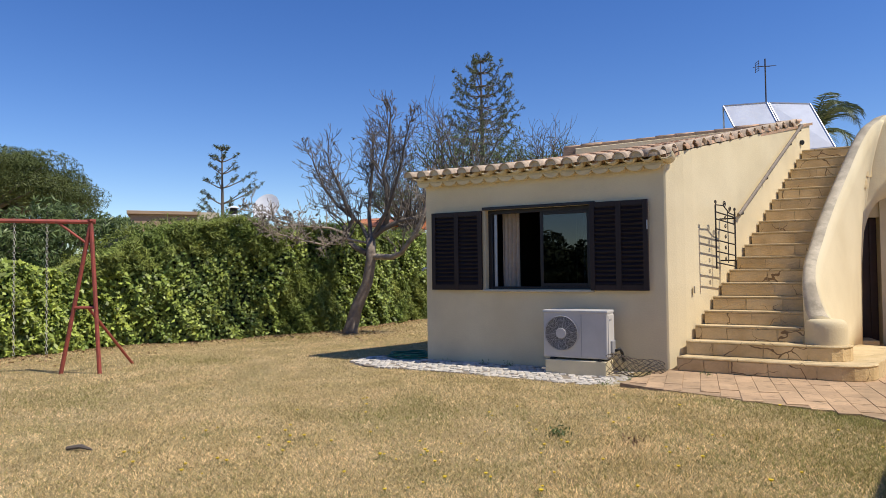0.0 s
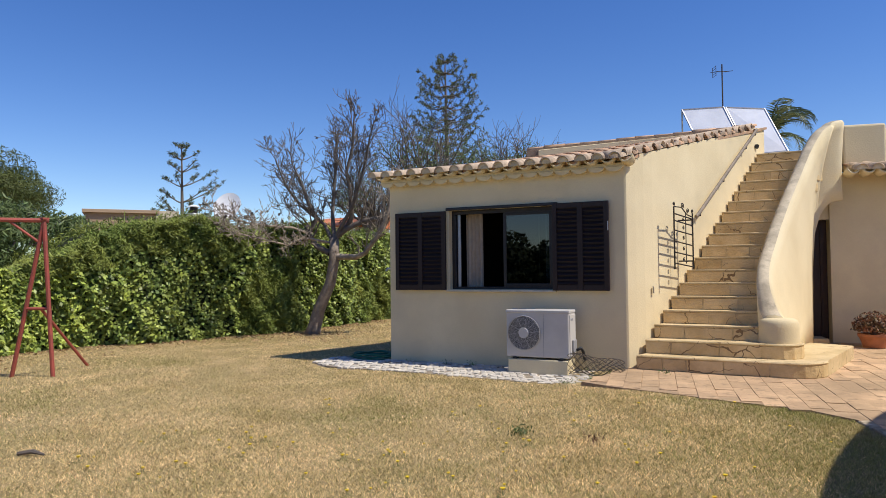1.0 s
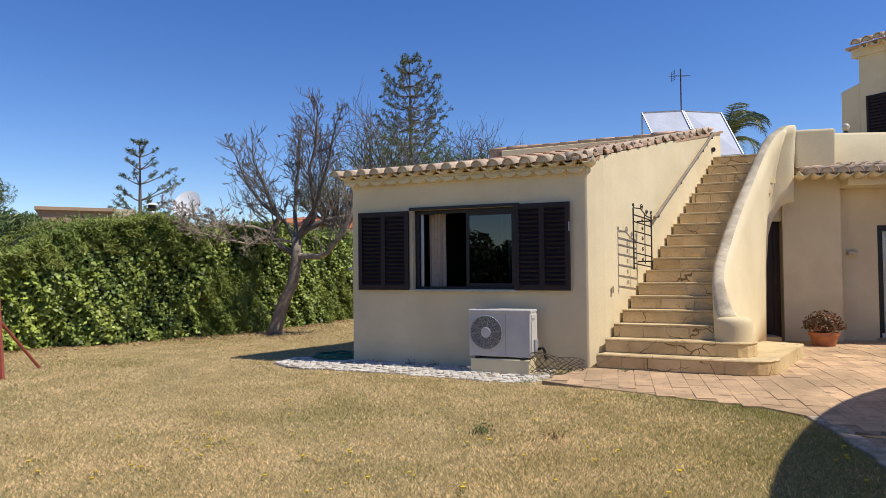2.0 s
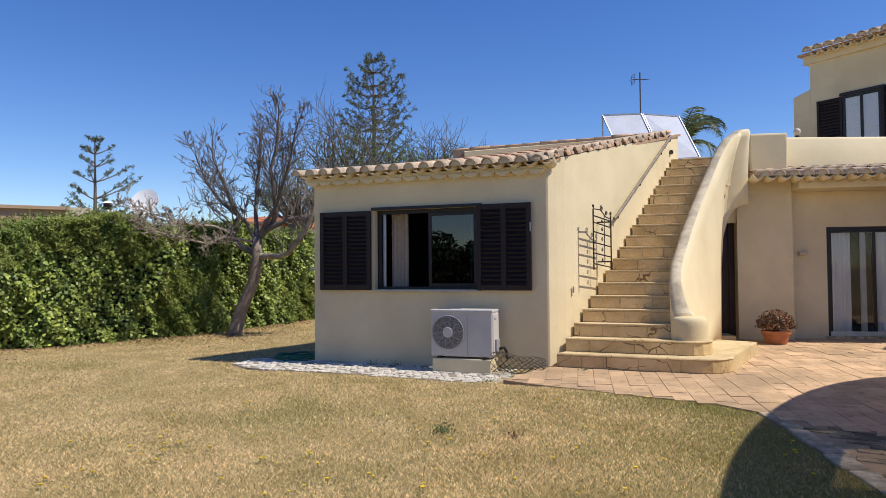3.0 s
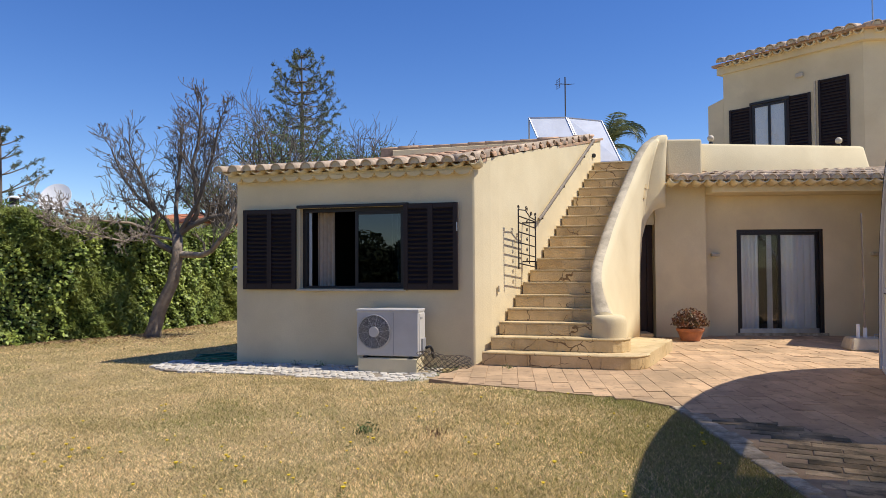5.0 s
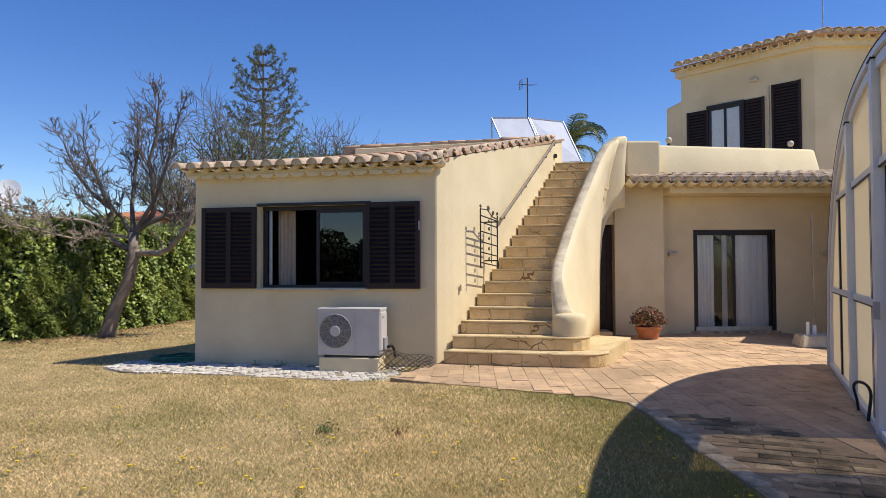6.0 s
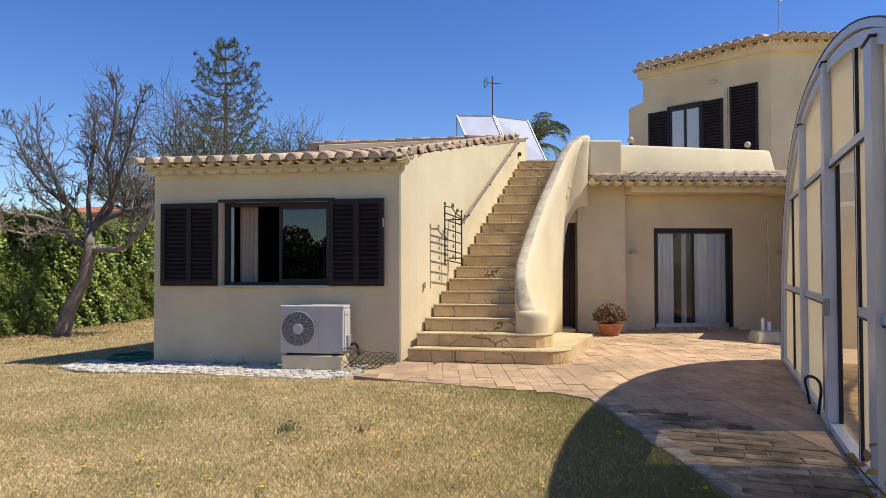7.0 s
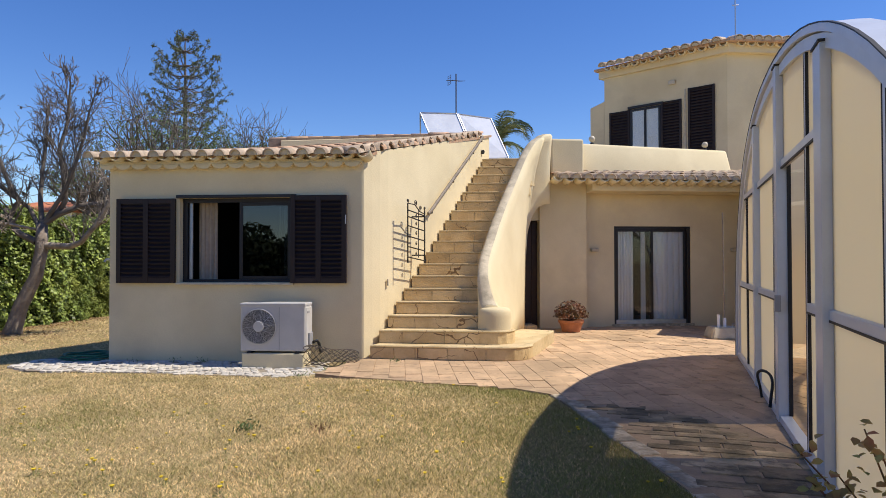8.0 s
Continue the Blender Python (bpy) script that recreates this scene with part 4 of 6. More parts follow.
# ---- solar panels, aerial and palm behind the roof ----
PANELS = (((0.076, 6.1, 4.87), (0.93, 6.1, 4.83), (1.40, 5.25, 3.63), (0.61, 5.25, 3.65)),
          ((0.97, 6.1, 4.82), (1.727, 6.1, 4.70), (2.13, 5.25, 3.64), (1.45, 5.25, 3.63)))
for quad in PANELS:
    quad = [Vector(q) for q in quad]
    pn = thing("solar_water_heater", "solar collector panel, sky reflection painted pale, on a steel stand", "solar panel", quad[3] - Vector((0, 0, 0.1)), "solar collectors")
    nr = (quad[1] - quad[0]).cross(quad[3] - quad[0]).normalized()
    bm = bmesh.new()
    a = [bm.verts.new(p) for p in quad]
    b = [bm.verts.new(p + nr * 0.09) for p in quad]
    bm.faces.new(a)
    bm.faces.new(b[::-1])
    for k in range(4):
        bm.faces.new((a[k], a[(k + 1) % 4], b[(k + 1) % 4], b[k]))
    bmesh.ops.recalc_face_normals(bm, faces=bm.faces)
    part("collector", bm, SOLAR, pn, "glossy collector sheet coloured pale as reflected sky")
    for k in range(4):
        part("edge_frame", tubed([quad[k], quad[(k + 1) % 4]], 0.018, 6), METAL, pn)
    for q in quad[:2]:
        part("stand", tubed([Vector((q.x, q.y + 0.05, 3.55)), q], 0.02, 6), METAL, pn)
    for q in quad[2:]:
        part("stand", tubed([Vector((q.x, q.y, 3.55)), q], 0.02, 6), METAL, pn)
    part("brace", tubed([Vector((quad[0].x, quad[0].y + 0.05, 3.6)), quad[0].lerp(quad[3], 0.6)], 0.015, 6), METAL, pn)
part("flat_roof", prism(bmesh.new(), [(-1.2, 4.66), (1.55, 4.75), (2.9, 4.9), (2.6, 9), (-1, 9)], 2.5, 3.55), STUCCO, main)
aer = thing("tv_aerial", "television aerial on a thin steel pole", "antenna", (0.9, 6.4, 3.55))
part("pole", tubed([(0.9, 6.4, 3.55), (0.9, 6.4, 5.85)], 0.016, 6), NETMETAL, aer)
part("boom", tubed([(0.75, 6.29, 5.67), (1.03, 6.50, 5.70)], 0.009, 5), NETMETAL, aer)
for k in range(7):
    c = Vector((0.75, 6.29, 5.67)).lerp(Vector((1.03, 6.50, 5.70)), k / 6)
    e = 0.05 + 0.012 * abs(3 - k)
    part("element", tubed([c + Vector((-e, e, 0.02)), c + Vector((e, -e, -0.02))], 0.006, 4), NETMETAL, aer)
for z in (-0.10, -0.05, 0.05, 0.10):
    part("reflector", tubed([(0.71, 6.37, 5.67 + z), (0.79, 6.20, 5.67 + z)], 0.006, 4), NETMETAL, aer)
for sx in (-1, 1):
    part("reflector", tubed([(0.75 + 0.04 * sx, 6.285 - 0.085 * sx, 5.56), (0.75 + 0.04 * sx, 6.285 - 0.085 * sx, 5.78)], 0.006, 4), NETMETAL, aer)
# ---- pool enclosure: arched gable of white profiles and cream sheets, a barrel vault behind it ----
E0 = Vector((5.445, 0.69, 0))
EU = Vector((-0.244, -0.970, 0)).normalized()
EV = Vector((0.970, -0.244, 0)).normalized()
EC, EA_FAR, EA_NEAR, EH = 4.0, 3.95, 5.0, 3.09          # crown, reach to each side and height of the arch
encl = thing("pool_enclosure", "arched pool enclosure of white aluminium and cream plastic sheets", "pool enclosure", E0)


def gable_z(s):
    """Height of the arch: a fuller shoulder on its far side."""
    far = s < EC
    q = 1 - (abs(s - EC) / (EA_FAR if far else EA_NEAR)) ** (2.4 if far else 2.0)
    return EH * q ** (1 / (2.4 if far else 2.0)) if q > 0 else 0.0


def gp(s, z, v=0.0):
    return E0 + EU * s + EV * v + Vector((0, 0, z))


def arch_points(v, n=48, grow=0.0):
    out = []
    for k in range(n + 1):
        c, h = math.cos(math.pi * k / n), abs(math.sin(math.pi * k / n))
        reach, e = (EA_FAR, 2 / 2.4) if c > 0 else (EA_NEAR, 1.0)
        out.append(gp(EC - math.copysign((reach + grow) * abs(c) ** e, c), (EH + grow) * h ** e, v))
    return out


def arch_bar(v0, v1, grow0, grow1):
    """A curved bar of rectangular section that follows the arch."""
    bm = bmesh.new()
    rings = [[bm.verts.new(q) for q in (a, b, c, d)] for a, b, c, d in zip(arch_points(v0, grow=grow0), arch_points(v0, grow=grow1), arch_points(v1, grow=grow1), arch_points(v1, grow=grow0))]
    for r0, r1 in zip(rings, rings[1:]):
        for k in range(4):
            bm.faces.new((r0[k], r0[(k + 1) % 4], r1[(k + 1) % 4], r1[k]))
    bm.faces.new(rings[0][::-1])
    bm.faces.new(rings[-1])
    bmesh.ops.recalc_face_normals(bm, faces=bm.faces)
    return bm


part("arch_frame", arch_bar(-0.03, 0.05, -0.10, -0.01), ALU, encl, "white arched edge profile")
part("arch_rim", arch_bar(-0.06, 0.14, 0.0, 0.05), ALU, encl)
part("arch_seal", arch_bar(-0.065, -0.045, 0.052, 0.06), BLACK, encl)


def gable_box(s0, s1, v0, v1, z0, z1, bev=0.004):
    return boxed((s0, v0, z0), (s1, v1, z1), bev, Matrix.Translation(E0) @ Matrix((EU, EV, Vector((0, 0, 1)))).transposed().to_4x4())


POSTS = [(2.52, 0.14, 2.88), (4.28, 0.16, 3.07), (6.13, 0.22, 2.70), (8.2, 0.1, 1.3)]
for s, w, top in POSTS:
    p = part("post", gable_box(s - w / 2, s + w / 2, -0.06, 0.05, 0.0, top), ALU, encl)
    part("seal", gable_box(s + w / 2, s + w / 2 + 0.022, 0.022, 0.052, 0.06, min(top, gable_z(s + w / 2 + 0.03) - 0.1), 0), BLACK, encl)
    part("cap", gable_box(s - w / 2 - 0.01, s + w / 2 + 0.01, -0.07, 0.06, top, top + 0.015, 0), BLACK, p)
for s, top in ((1.3, 2.2), (3.85, 2.2), (5.50, 3.1), (7.38, 2.4)):
    part("mullion", gable_box(s - 0.025, s + 0.025, -0.02, 0.03, 0.05, min(top, gable_z(s) - 0.08)), ALU, encl)
    for a, b in ((s - 0.037, s - 0.025), (s + 0.025, s + 0.034)):
        part("seal", gable_box(a, b, -0.022, 0.0, 0.06, min(top, gable_z(s) - 0.1), 0), BLACK, encl)
ROWS_Z = (0.06, 1.03, 2.19)
part("floor_rail", gable_box(0.2, 4.2, -0.05, 0.04, 0.0, 0.06), ALU, encl)
part("floor_rail", gable_box(4.37, 8.6, -0.05, 0.04, 0.0, 0.06), ALU, encl)
for z in ROWS_Z[1:]:
    cut = [0.35, 2.48, 2.62, 4.20, 5.52, 6.02, 6.24, 8.15] if z < 2 else [0.35, 2.48, 2.62, 4.20, 4.36, 6.02]
    for a, b in zip(cut[::2], cut[1::2]):
        while gable_z(a) < z + 0.15:
            a += 0.05
        while gable_z(b) < z + 0.15:
            b -= 0.05
        if b > a + 0.2:
            part("transom", gable_box(a, b, -0.025, 0.03, z, z + 0.06), ALU, encl)
            part("seal", gable_box(a, b, -0.026, -0.01, z - 0.014, z, 0), BLACK, encl)
cols = [0.2, 1.27, 1.33, 2.48, 2.62, 3.82, 3.88, 4.20, 4.36, 5.47, 5.53, 6.02, 6.24, 7.35, 7.41, 8.6]
for a, b in zip(cols[::2], cols[1::2]):
    for k, z0 in enumerate(ROWS_Z):
        z1 = ROWS_Z[k + 1] if k < 2 else 9
        if a == 4.36 and k < 2:
            continue                                    # the doorway stands open
        if a >= 6.24 and k == 2:
            continue
        if a >= 6.24 and k == 1:
            z1 = 9
        lo = z0 + (0.065 if k else 0.0)
        n = 10
        st = [a + (b - a) * i / n for i in range(n + 1)]
        st = [s for s in st if gable_z(s) - 0.09 > lo + 0.02]
        if len(st) < 2:
            continue
        bm = bmesh.new()
        rows = []
        for s in st:
            top = min(z1 - 0.005, gable_z(s) - 0.09)
            rows.append([bm.verts.new(gp(s, z, v)) for z, v in ((lo, 0.0), (top, 0.0), (top, 0.012), (lo, 0.012))])
        for r0, r1 in zip(rows, rows[1:]):
            for j in range(4):
                bm.faces.new((r0[j], r0[(j + 1) % 4], r1[(j + 1) % 4], r1[j]))
        bm.faces.new(rows[0][::-1])
        bm.faces.new(rows[-1])
        bmesh.ops.recalc_face_normals(bm, faces=bm.faces)
        part("pane", bm, POLY, encl)
part("latch", gable_box(4.37, 4.43, -0.085, -0.04, 0.95, 1.09), GREYPL, encl, "grey door latch")
# vault
for j in range(4):
    v0 = 0.14 + 2.0 * j
    part("vault_rib", arch_bar(v0 + 1.94, v0 + 2.0, -0.06, 0.03), ALU, encl)
    bm = bmesh.new()
    ra, rb = arch_points(v0, 32, 0.0), arch_points(v0 + 1.94, 32, 0.0)
    va, vb = [bm.verts.new(p) for p in ra], [bm.verts.new(p) for p in rb]
    for k in range(32):
        bm.faces.new((va[k], va[k + 1], vb[k + 1], vb[k]))
    bmesh.ops.solidify(bm, geom=list(bm.faces), thickness=0.012)
    part("vault_sheet", bm, VAULT if j else VAULT_NEAR, encl, smooth=True)

# looped black hose at the enclosure's foot
hz = thing("cable_loop", "black rubber cable looped against the enclosure post", "cable", gp(3.3, 0, -0.12))
part("cable", tubed([gp(3.35 + 0.5 * u, 0.02 + 0.30 * math.sin(math.pi * u) ** 0.6, -0.08 - 0.05 * math.sin(6 * u)) for u in [k / 16 for k in range(17)]], 0.014, 6), BLACK, hz, smooth=True)
# ---- things by the window wall ----
ac = thing("air_conditioner", "white outdoor air conditioning unit on a concrete block", "air conditioner", (-1.2, -0.45, -0.08))
AX0, AX1, AY0, AY1, AZ0, AZ1 = -1.63, -0.735, -0.52, -0.20, 0.15, 0.80
part("casing", boxed((AX0, AY0, AZ0), (AX1 + 0.02, AY1, AZ1), 0.018), WHITE, ac, "off-white sheet metal casing")
part("top_lid", boxed((AX0 - 0.006, AY0 - 0.008, AZ1 - 0.03), (AX1 + 0.026, AY1 + 0.006, AZ1 + 0.012), 0.01), WHITE, ac)
part("side_panel", boxed((AX1 + 0.02, AY0 + 0.02, AZ0 + 0.03), (AX1 + 0.032, AY1 - 0.02, AZ1 - 0.05), 0.004), WHITE, ac)
part("badge", boxed((AX1 + 0.032, AY0 + 0.05, AZ1 - 0.13), (AX1 + 0.036, AY0 + 0.16, AZ1 - 0.10)), GREYPL, ac)
FCX, FCZ, FR = -1.365, 0.49, 0.235
# flat black disc on the closed casing, painted as the fan hollow's shade
bm = bmesh.new()
bmesh.ops.create_circle(bm, cap_ends=True, radius=FR, segments=40, matrix=Matrix.Translation((FCX, AY0 - 0.002, FCZ)) @ pose(0, 0, 0, 90, 0, 0))
part("fan_hollow_shade", bm, BLACK, ac)
for k in range(4):
    bm = bmesh.new()
    a0 = math.pi / 2 * k + 0.4
    pts = [(FCX + r * math.cos(a0 + t), AY0 - 0.005, FCZ + r * math.sin(a0 + t)) for r, t in ((0.05, 0), (0.14, 0.0), (0.19, 0.1), (0.20, 0.4), (0.19, 0.62), (0.05, 0.5))]
    bm.faces.new([bm.verts.new(p) for p in pts])
    bmesh.ops.solidify(bm, geom=list(bm.faces), thickness=0.003)
    part("fan_blade", bm, BLACK, ac)


def hoop(cx, y, cz, r, w, n=40):
    return tubed([(cx + r * math.cos(2 * math.pi * k / n), y, cz + r * math.sin(2 * math.pi * k / n)) for k in range(n + 1)], w, 5)


for j in range(14):
    part("grille_ring", hoop(FCX, AY0 - 0.022, FCZ, 0.085 + 0.0117 * j, 0.0025), WHITE, ac)
for k in range(10):
    a = 2 * math.pi * k / 10
    part("grille_spoke", tubed([(FCX + 0.07 * math.cos(a), AY0 - 0.024, FCZ + 0.07 * math.sin(a)), (FCX + FR * math.cos(a + 0.12), AY0 - 0.012, FCZ + FR * math.sin(a + 0.12))], 0.0022, 4), WHITE, ac)
part("grille_rim", hoop(FCX, AY0 - 0.008, FCZ, FR + 0.004, 0.008), WHITE, ac)
bm = bmesh.new()
bmesh.ops.create_cone(bm, cap_ends=True, segments=28, radius1=0.078, radius2=0.07, depth=0.02, matrix=Matrix.Translation((FCX, AY0 - 0.025, FCZ)) @ pose(0, 0, 0, 90, 0, 0))
part("fan_hub", bm, WHITE, ac)
part("front_seam", boxed((-1.08, AY0 - 0.003, AZ0 + 0.02), (-1.075, AY0 + 0.002, AZ1 - 0.04)), GREYPL, ac)
for x in (AX0 + 0.1, AX1 - 0.12):
    part("foot", boxed((x, AY0 - 0.02, AZ0 - 0.025), (x + 0.06, AY1 + 0.02, AZ0), 0.004), BLACK, ac)
part("valve_cover", boxed((AX1 + 0.032, AY0 + 0.10, AZ0 + 0.08), (AX1 + 0.06, AY1 - 0.06, AZ0 + 0.25), 0.01), GREYPL, ac)
part("pipe", tubed([(AX1 + 0.06, -0.3, 0.25), (AX1 + 0.12, -0.28, 0.28), (AX1 + 0.13, -0.2, 0.22), (AX1 + 0.12, -0.1, 0.1), (AX1 + 0.1, 0.02, 0.08)], 0.022, 8), BLACK, ac, "black insulated pipe", True)
slab = thing("plinth", "cream concrete block under the air conditioner", "plinth", (-1.2, -0.4, -0.1))
part("block", boxed((AX0 + 0.03, AY0 - 0.02, -0.10), (AX1 - 0.0, AY1 + 0.02, AZ0 - 0.026), 0.012), STUCCO, slab)

# roll of wire netting leaning beside the unit
net = thing("wire_netting", "crumpled roll of grey wire netting", "wire netting", (-0.45, -0.45, -0.05))
bm = bmesh.new()
NX, NA = 18, 20
pt = {}
for i in range(NX):
    for j in range(NA):
        u, a = i / (NX - 1), 2 * math.pi * j / NA
        r = 0.15 * (1 - 0.45 * u) * (1 + 0.12 * math.sin(3 * a + 4 * u))
        pt[i, j] = Vector((-0.72 + 0.72 * u, -0.50 + 0.10 * u + r * math.cos(a) * 0.8, -0.05 + r + r * math.sin(a) + 0.02 * math.sin(9 * u)))
for i in range(NX - 1):
    for j in range(NA):
        for q in (pt[i + 1, (j + 1) % NA], pt[i + 1, (j - 1) % NA]):
            if (i + j) % 2 == 0:
                tube(bm, [pt[i, j], q], 0.0042, 3, False)
part("mesh_wire", bm, NETMETAL, net)

# coiled green hose behind the corner
hs = thing("garden_hose", "coiled green garden hose on the ground", "hose", (-4.25, 0.1, -0.09))
pts = []
for k in range(150):
    a = k * 0.26
    r = 0.28 + 0.06 * math.sin(k * 0.37)
    pts.append((-4.25 + r * 1.2 * math.cos(a), 0.12 + r * math.sin(a), -0.075 + 0.0006 * k + 0.01 * math.sin(k)))
part("hose", tubed(pts, 0.011, 6), HOSE, hs, smooth=True)

# ---- iron gate and handrail on the stairs ----
gate = thing("iron_gate", "open wrought iron gate with scrolls, folded against the wall", "gate", (0.60, 1.1, 1.36))
GA, GB = Vector((0.538, 0.65, 0)), Vector((0.735, 1.20, 0))


def gpt(u, z):
    p = GA.lerp(GB, u)
    return Vector((p.x, p.y, z))


for u, top in ((0, 2.27), (1, 2.20)):
    part("upright", tubed([gpt(u, 1.36), gpt(u, top)], 0.012, 6), IRON, gate)
for z in (1.42, 1.58, 1.74, 1.90, 2.04, 2.14):
    part("bar", tubed([gpt(0, z + 0.03), gpt(1, z - 0.03)], 0.010, 6), IRON, gate)


def scroll(c, r, turns, du, a0=0.0):
    pts = []
    for k in range(26):
        t = k / 25
        a = a0 + turns * 2 * math.pi * t
        rr = r * (1 - 0.8 * t)
        pts.append(c + (GB - GA).normalized() * rr * math.cos(a) * du + Vector((0, 0, rr * math.sin(a))))
    return tubed(pts, 0.007, 5)


part("upright", tubed([gpt(0.62, 1.44), gpt(0.62, 2.20)], 0.007, 6), IRON, gate)
part("top_bar", tubed([gpt(0, 2.27), gpt(0.4, 2.27), gpt(0.7, 2.17), gpt(1, 2.14)], 0.009, 6), IRON, gate, smooth=True)
for u, z, r in ((0.0, 2.31, 0.03), (0.45, 2.30, 0.045), (0.75, 2.23, 0.04), (1.0, 2.23, 0.03)):
    part("scroll", scroll(gpt(u, z), r, 1.4, 1 if u < 0.6 else -1, -1.2), IRON, gate, smooth=True)
for z in (1.50, 1.66, 1.82, 1.97, 2.09):
    part("scroll", scroll(gpt(0.5, z), 0.03, 1.2, 1, 1.0), IRON, gate, smooth=True)
part("hinge", tubed([gpt(1, 2.10), gpt(1, 2.10) + Vector((-0.24, 0.03, 0))], 0.012, 6), IRON, gate)
part("hinge", tubed([gpt(1, 1.48), gpt(1, 1.48) + Vector((-0.24, 0.03, 0))], 0.012, 6), IRON, gate)
hr = thing("handrail", "grey weathered metal handrail along the wall", "handrail", (0.85, 2.1, 2.3))
R0, R1 = Vector((0.775, 1.705, 2.22)), Vector((1.60, 4.0, 3.89))
part("rail", tubed([R0 + Vector((-0.03, -0.06, -0.04)), R0, R1, R1 + Vector((-0.04, 0.05, 0.0))], 0.028, 10), RAILWOOD, hr)
for u in (0.03, 0.4, 0.8, 0.98):
    p = R0.lerp(R1, u)
    part("bracket", tubed([p, p + Vector((0, 0, -0.07)), Vector((stair_wall_x(p.y) - 0.01, p.y + 0.02, p.z - 0.09))], 0.012, 6), IRON, hr)
lamp = thing("wall_spotlight", "small dark spotlight at the stair head", "lamp", (1.55, 4.2, 3.62))
part("head", tubed([(1.52, 4.2, 3.62), (1.60, 4.12, 3.60)], [0.03, 0.045], 10), BLACK, lamp)

# ---- terrace things ----
PX, PY = 3.32, 3.83
pot = thing("potted_plant", "reddish bushy plant in a low terracotta pot", "plant", (PX, PY, 0.0))
part("pot", lathe(bmesh.new(), PX, PY, [(0.17, 0.003), (0.22, 0.15), (0.25, 0.19), (0.25, 0.23), (0.225, 0.23), (0.2, 0.20), (0.05, 0.2)]), TERRA, pot, smooth=False)


def leaf_cloud(points, normals, size, aspect, seed, jitter=0.8, fold=0.0):
    """Vertices and faces of many small pointed leaves at points, turned about their normals."""
    r = np.random.default_rng(seed)
    P, N = np.asarray(points, float), np.asarray(normals, float)
    n = len(P)
    N = N + r.normal(0, jitter, (n, 3))
    N /= np.linalg.norm(N, axis=1)[:, None] + 1e-9
    A = r.normal(0, 1, (n, 3)) + np.array([0, 0, -0.6])
    A -= (A * N).sum(1)[:, None] * N
    A /= np.linalg.norm(A, axis=1)[:, None] + 1e-9
    B = np.cross(N, A)
    s = (np.asarray(size) * r.uniform(0.6, 1.35, n))[:, None]
    V = np.stack([P - A * s * 0.5, P + B * s * aspect * 0.5 - A * s * 0.08, P + A * s * 0.5 + N * s * fold, P - B * s * aspect * 0.5 - A * s * 0.08], 1).reshape(-1, 3)
    F = np.arange(n * 4).reshape(-1, 4)
    return V, F


def oval_cloud(points, normals, size, aspect, seed, jitter=0.5):
    """Like leaf_cloud, but each leaf is a rounded oval of six corners, cupped along its middle."""
    r = np.random.default_rng(seed)
    P, N = np.asarray(points, float), np.asarray(normals, float)
    n = len(P)
    N = N + r.normal(0, jitter, (n, 3))
    N /= np.linalg.norm(N, axis=1)[:, None] + 1e-9
    A = r.normal(0, 1, (n, 3)) + np.array([0, 0, -0.5])
    A -= (A * N).sum(1)[:, None] * N
    A /= np.linalg.norm(A, axis=1)[:, None] + 1e-9
    B = np.cross(N, A)
    s = (size * r.uniform(0.65, 1.3, n))[:, None]
    rows = [P + s * (A * a + B * b * aspect + N * c) for a, b, c in ((-0.5, 0, 0), (-0.25, 0.42, 0.09), (0.15, 0.5, 0.11), (0.5, 0, -0.06), (0.15, -0.5, 0.11), (-0.25, -0.42, 0.09))]
    return np.stack(rows, 1).reshape(-1, 3), np.arange(n * 6).reshape(-1, 6)


def cloud_mesh(name, V, F, material):
    me = bpy.data.meshes.new(name)
    n, k = F.shape
    me.vertices.add(len(V))
    me.vertices.foreach_set("co", V.astype(np.float32).ravel())
    me.loops.add(n * k)
    me.loops.foreach_set("vertex_index", F.astype(np.int32).ravel())
    me.polygons.add(n)
    me.polygons.foreach_set("loop_start", np.arange(0, n * k, k, dtype=np.int32))
    me.polygons.foreach_set("loop_total", np.full(n, k, dtype=np.int32))
    me.update(calc_edges=True)
    me.materials.append(material)
    return me


def cloud_part(name, V, F, material, parent, label="", kind=""):
    me = cloud_mesh(name, V - np.array(parent.location) if parent else V, F, material)
    ob = new(name, me)
    if parent:
        ob.parent = parent
    return tagged(ob, label, kind=kind)


g = np.random.default_rng(5)
d = g.normal(0, 1, (900, 3))
d[:, 2] = abs(d[:, 2]) * 0.8
d /= np.linalg.norm(d, axis=1)[:, None]
rr = g.uniform(0.4, 1.05, 900)[:, None]
pp = np.array([PX, PY, 0.28]) + d * rr * np.array([0.33, 0.33, 0.33])
V, F = oval_cloud(pp, d, 0.06, 0.5, 6, 0.6)
cloud_part("foliage", V, F, SUCC, pot, "reddish brown and green leaves")
bm = bmesh.new()
for k in range(26):
    e = Vector(d[k]) * 0.33
    tube(bm, [(PX, PY, 0.2), (PX + e.x * 0.5, PY + e.y * 0.5, 0.28 + e.z * 0.6), (PX + e.x, PY + e.y, 0.28 + e.z)], [0.008, 0.006, 0.003], 4, False)
part("stems", bm, TWIG, pot)

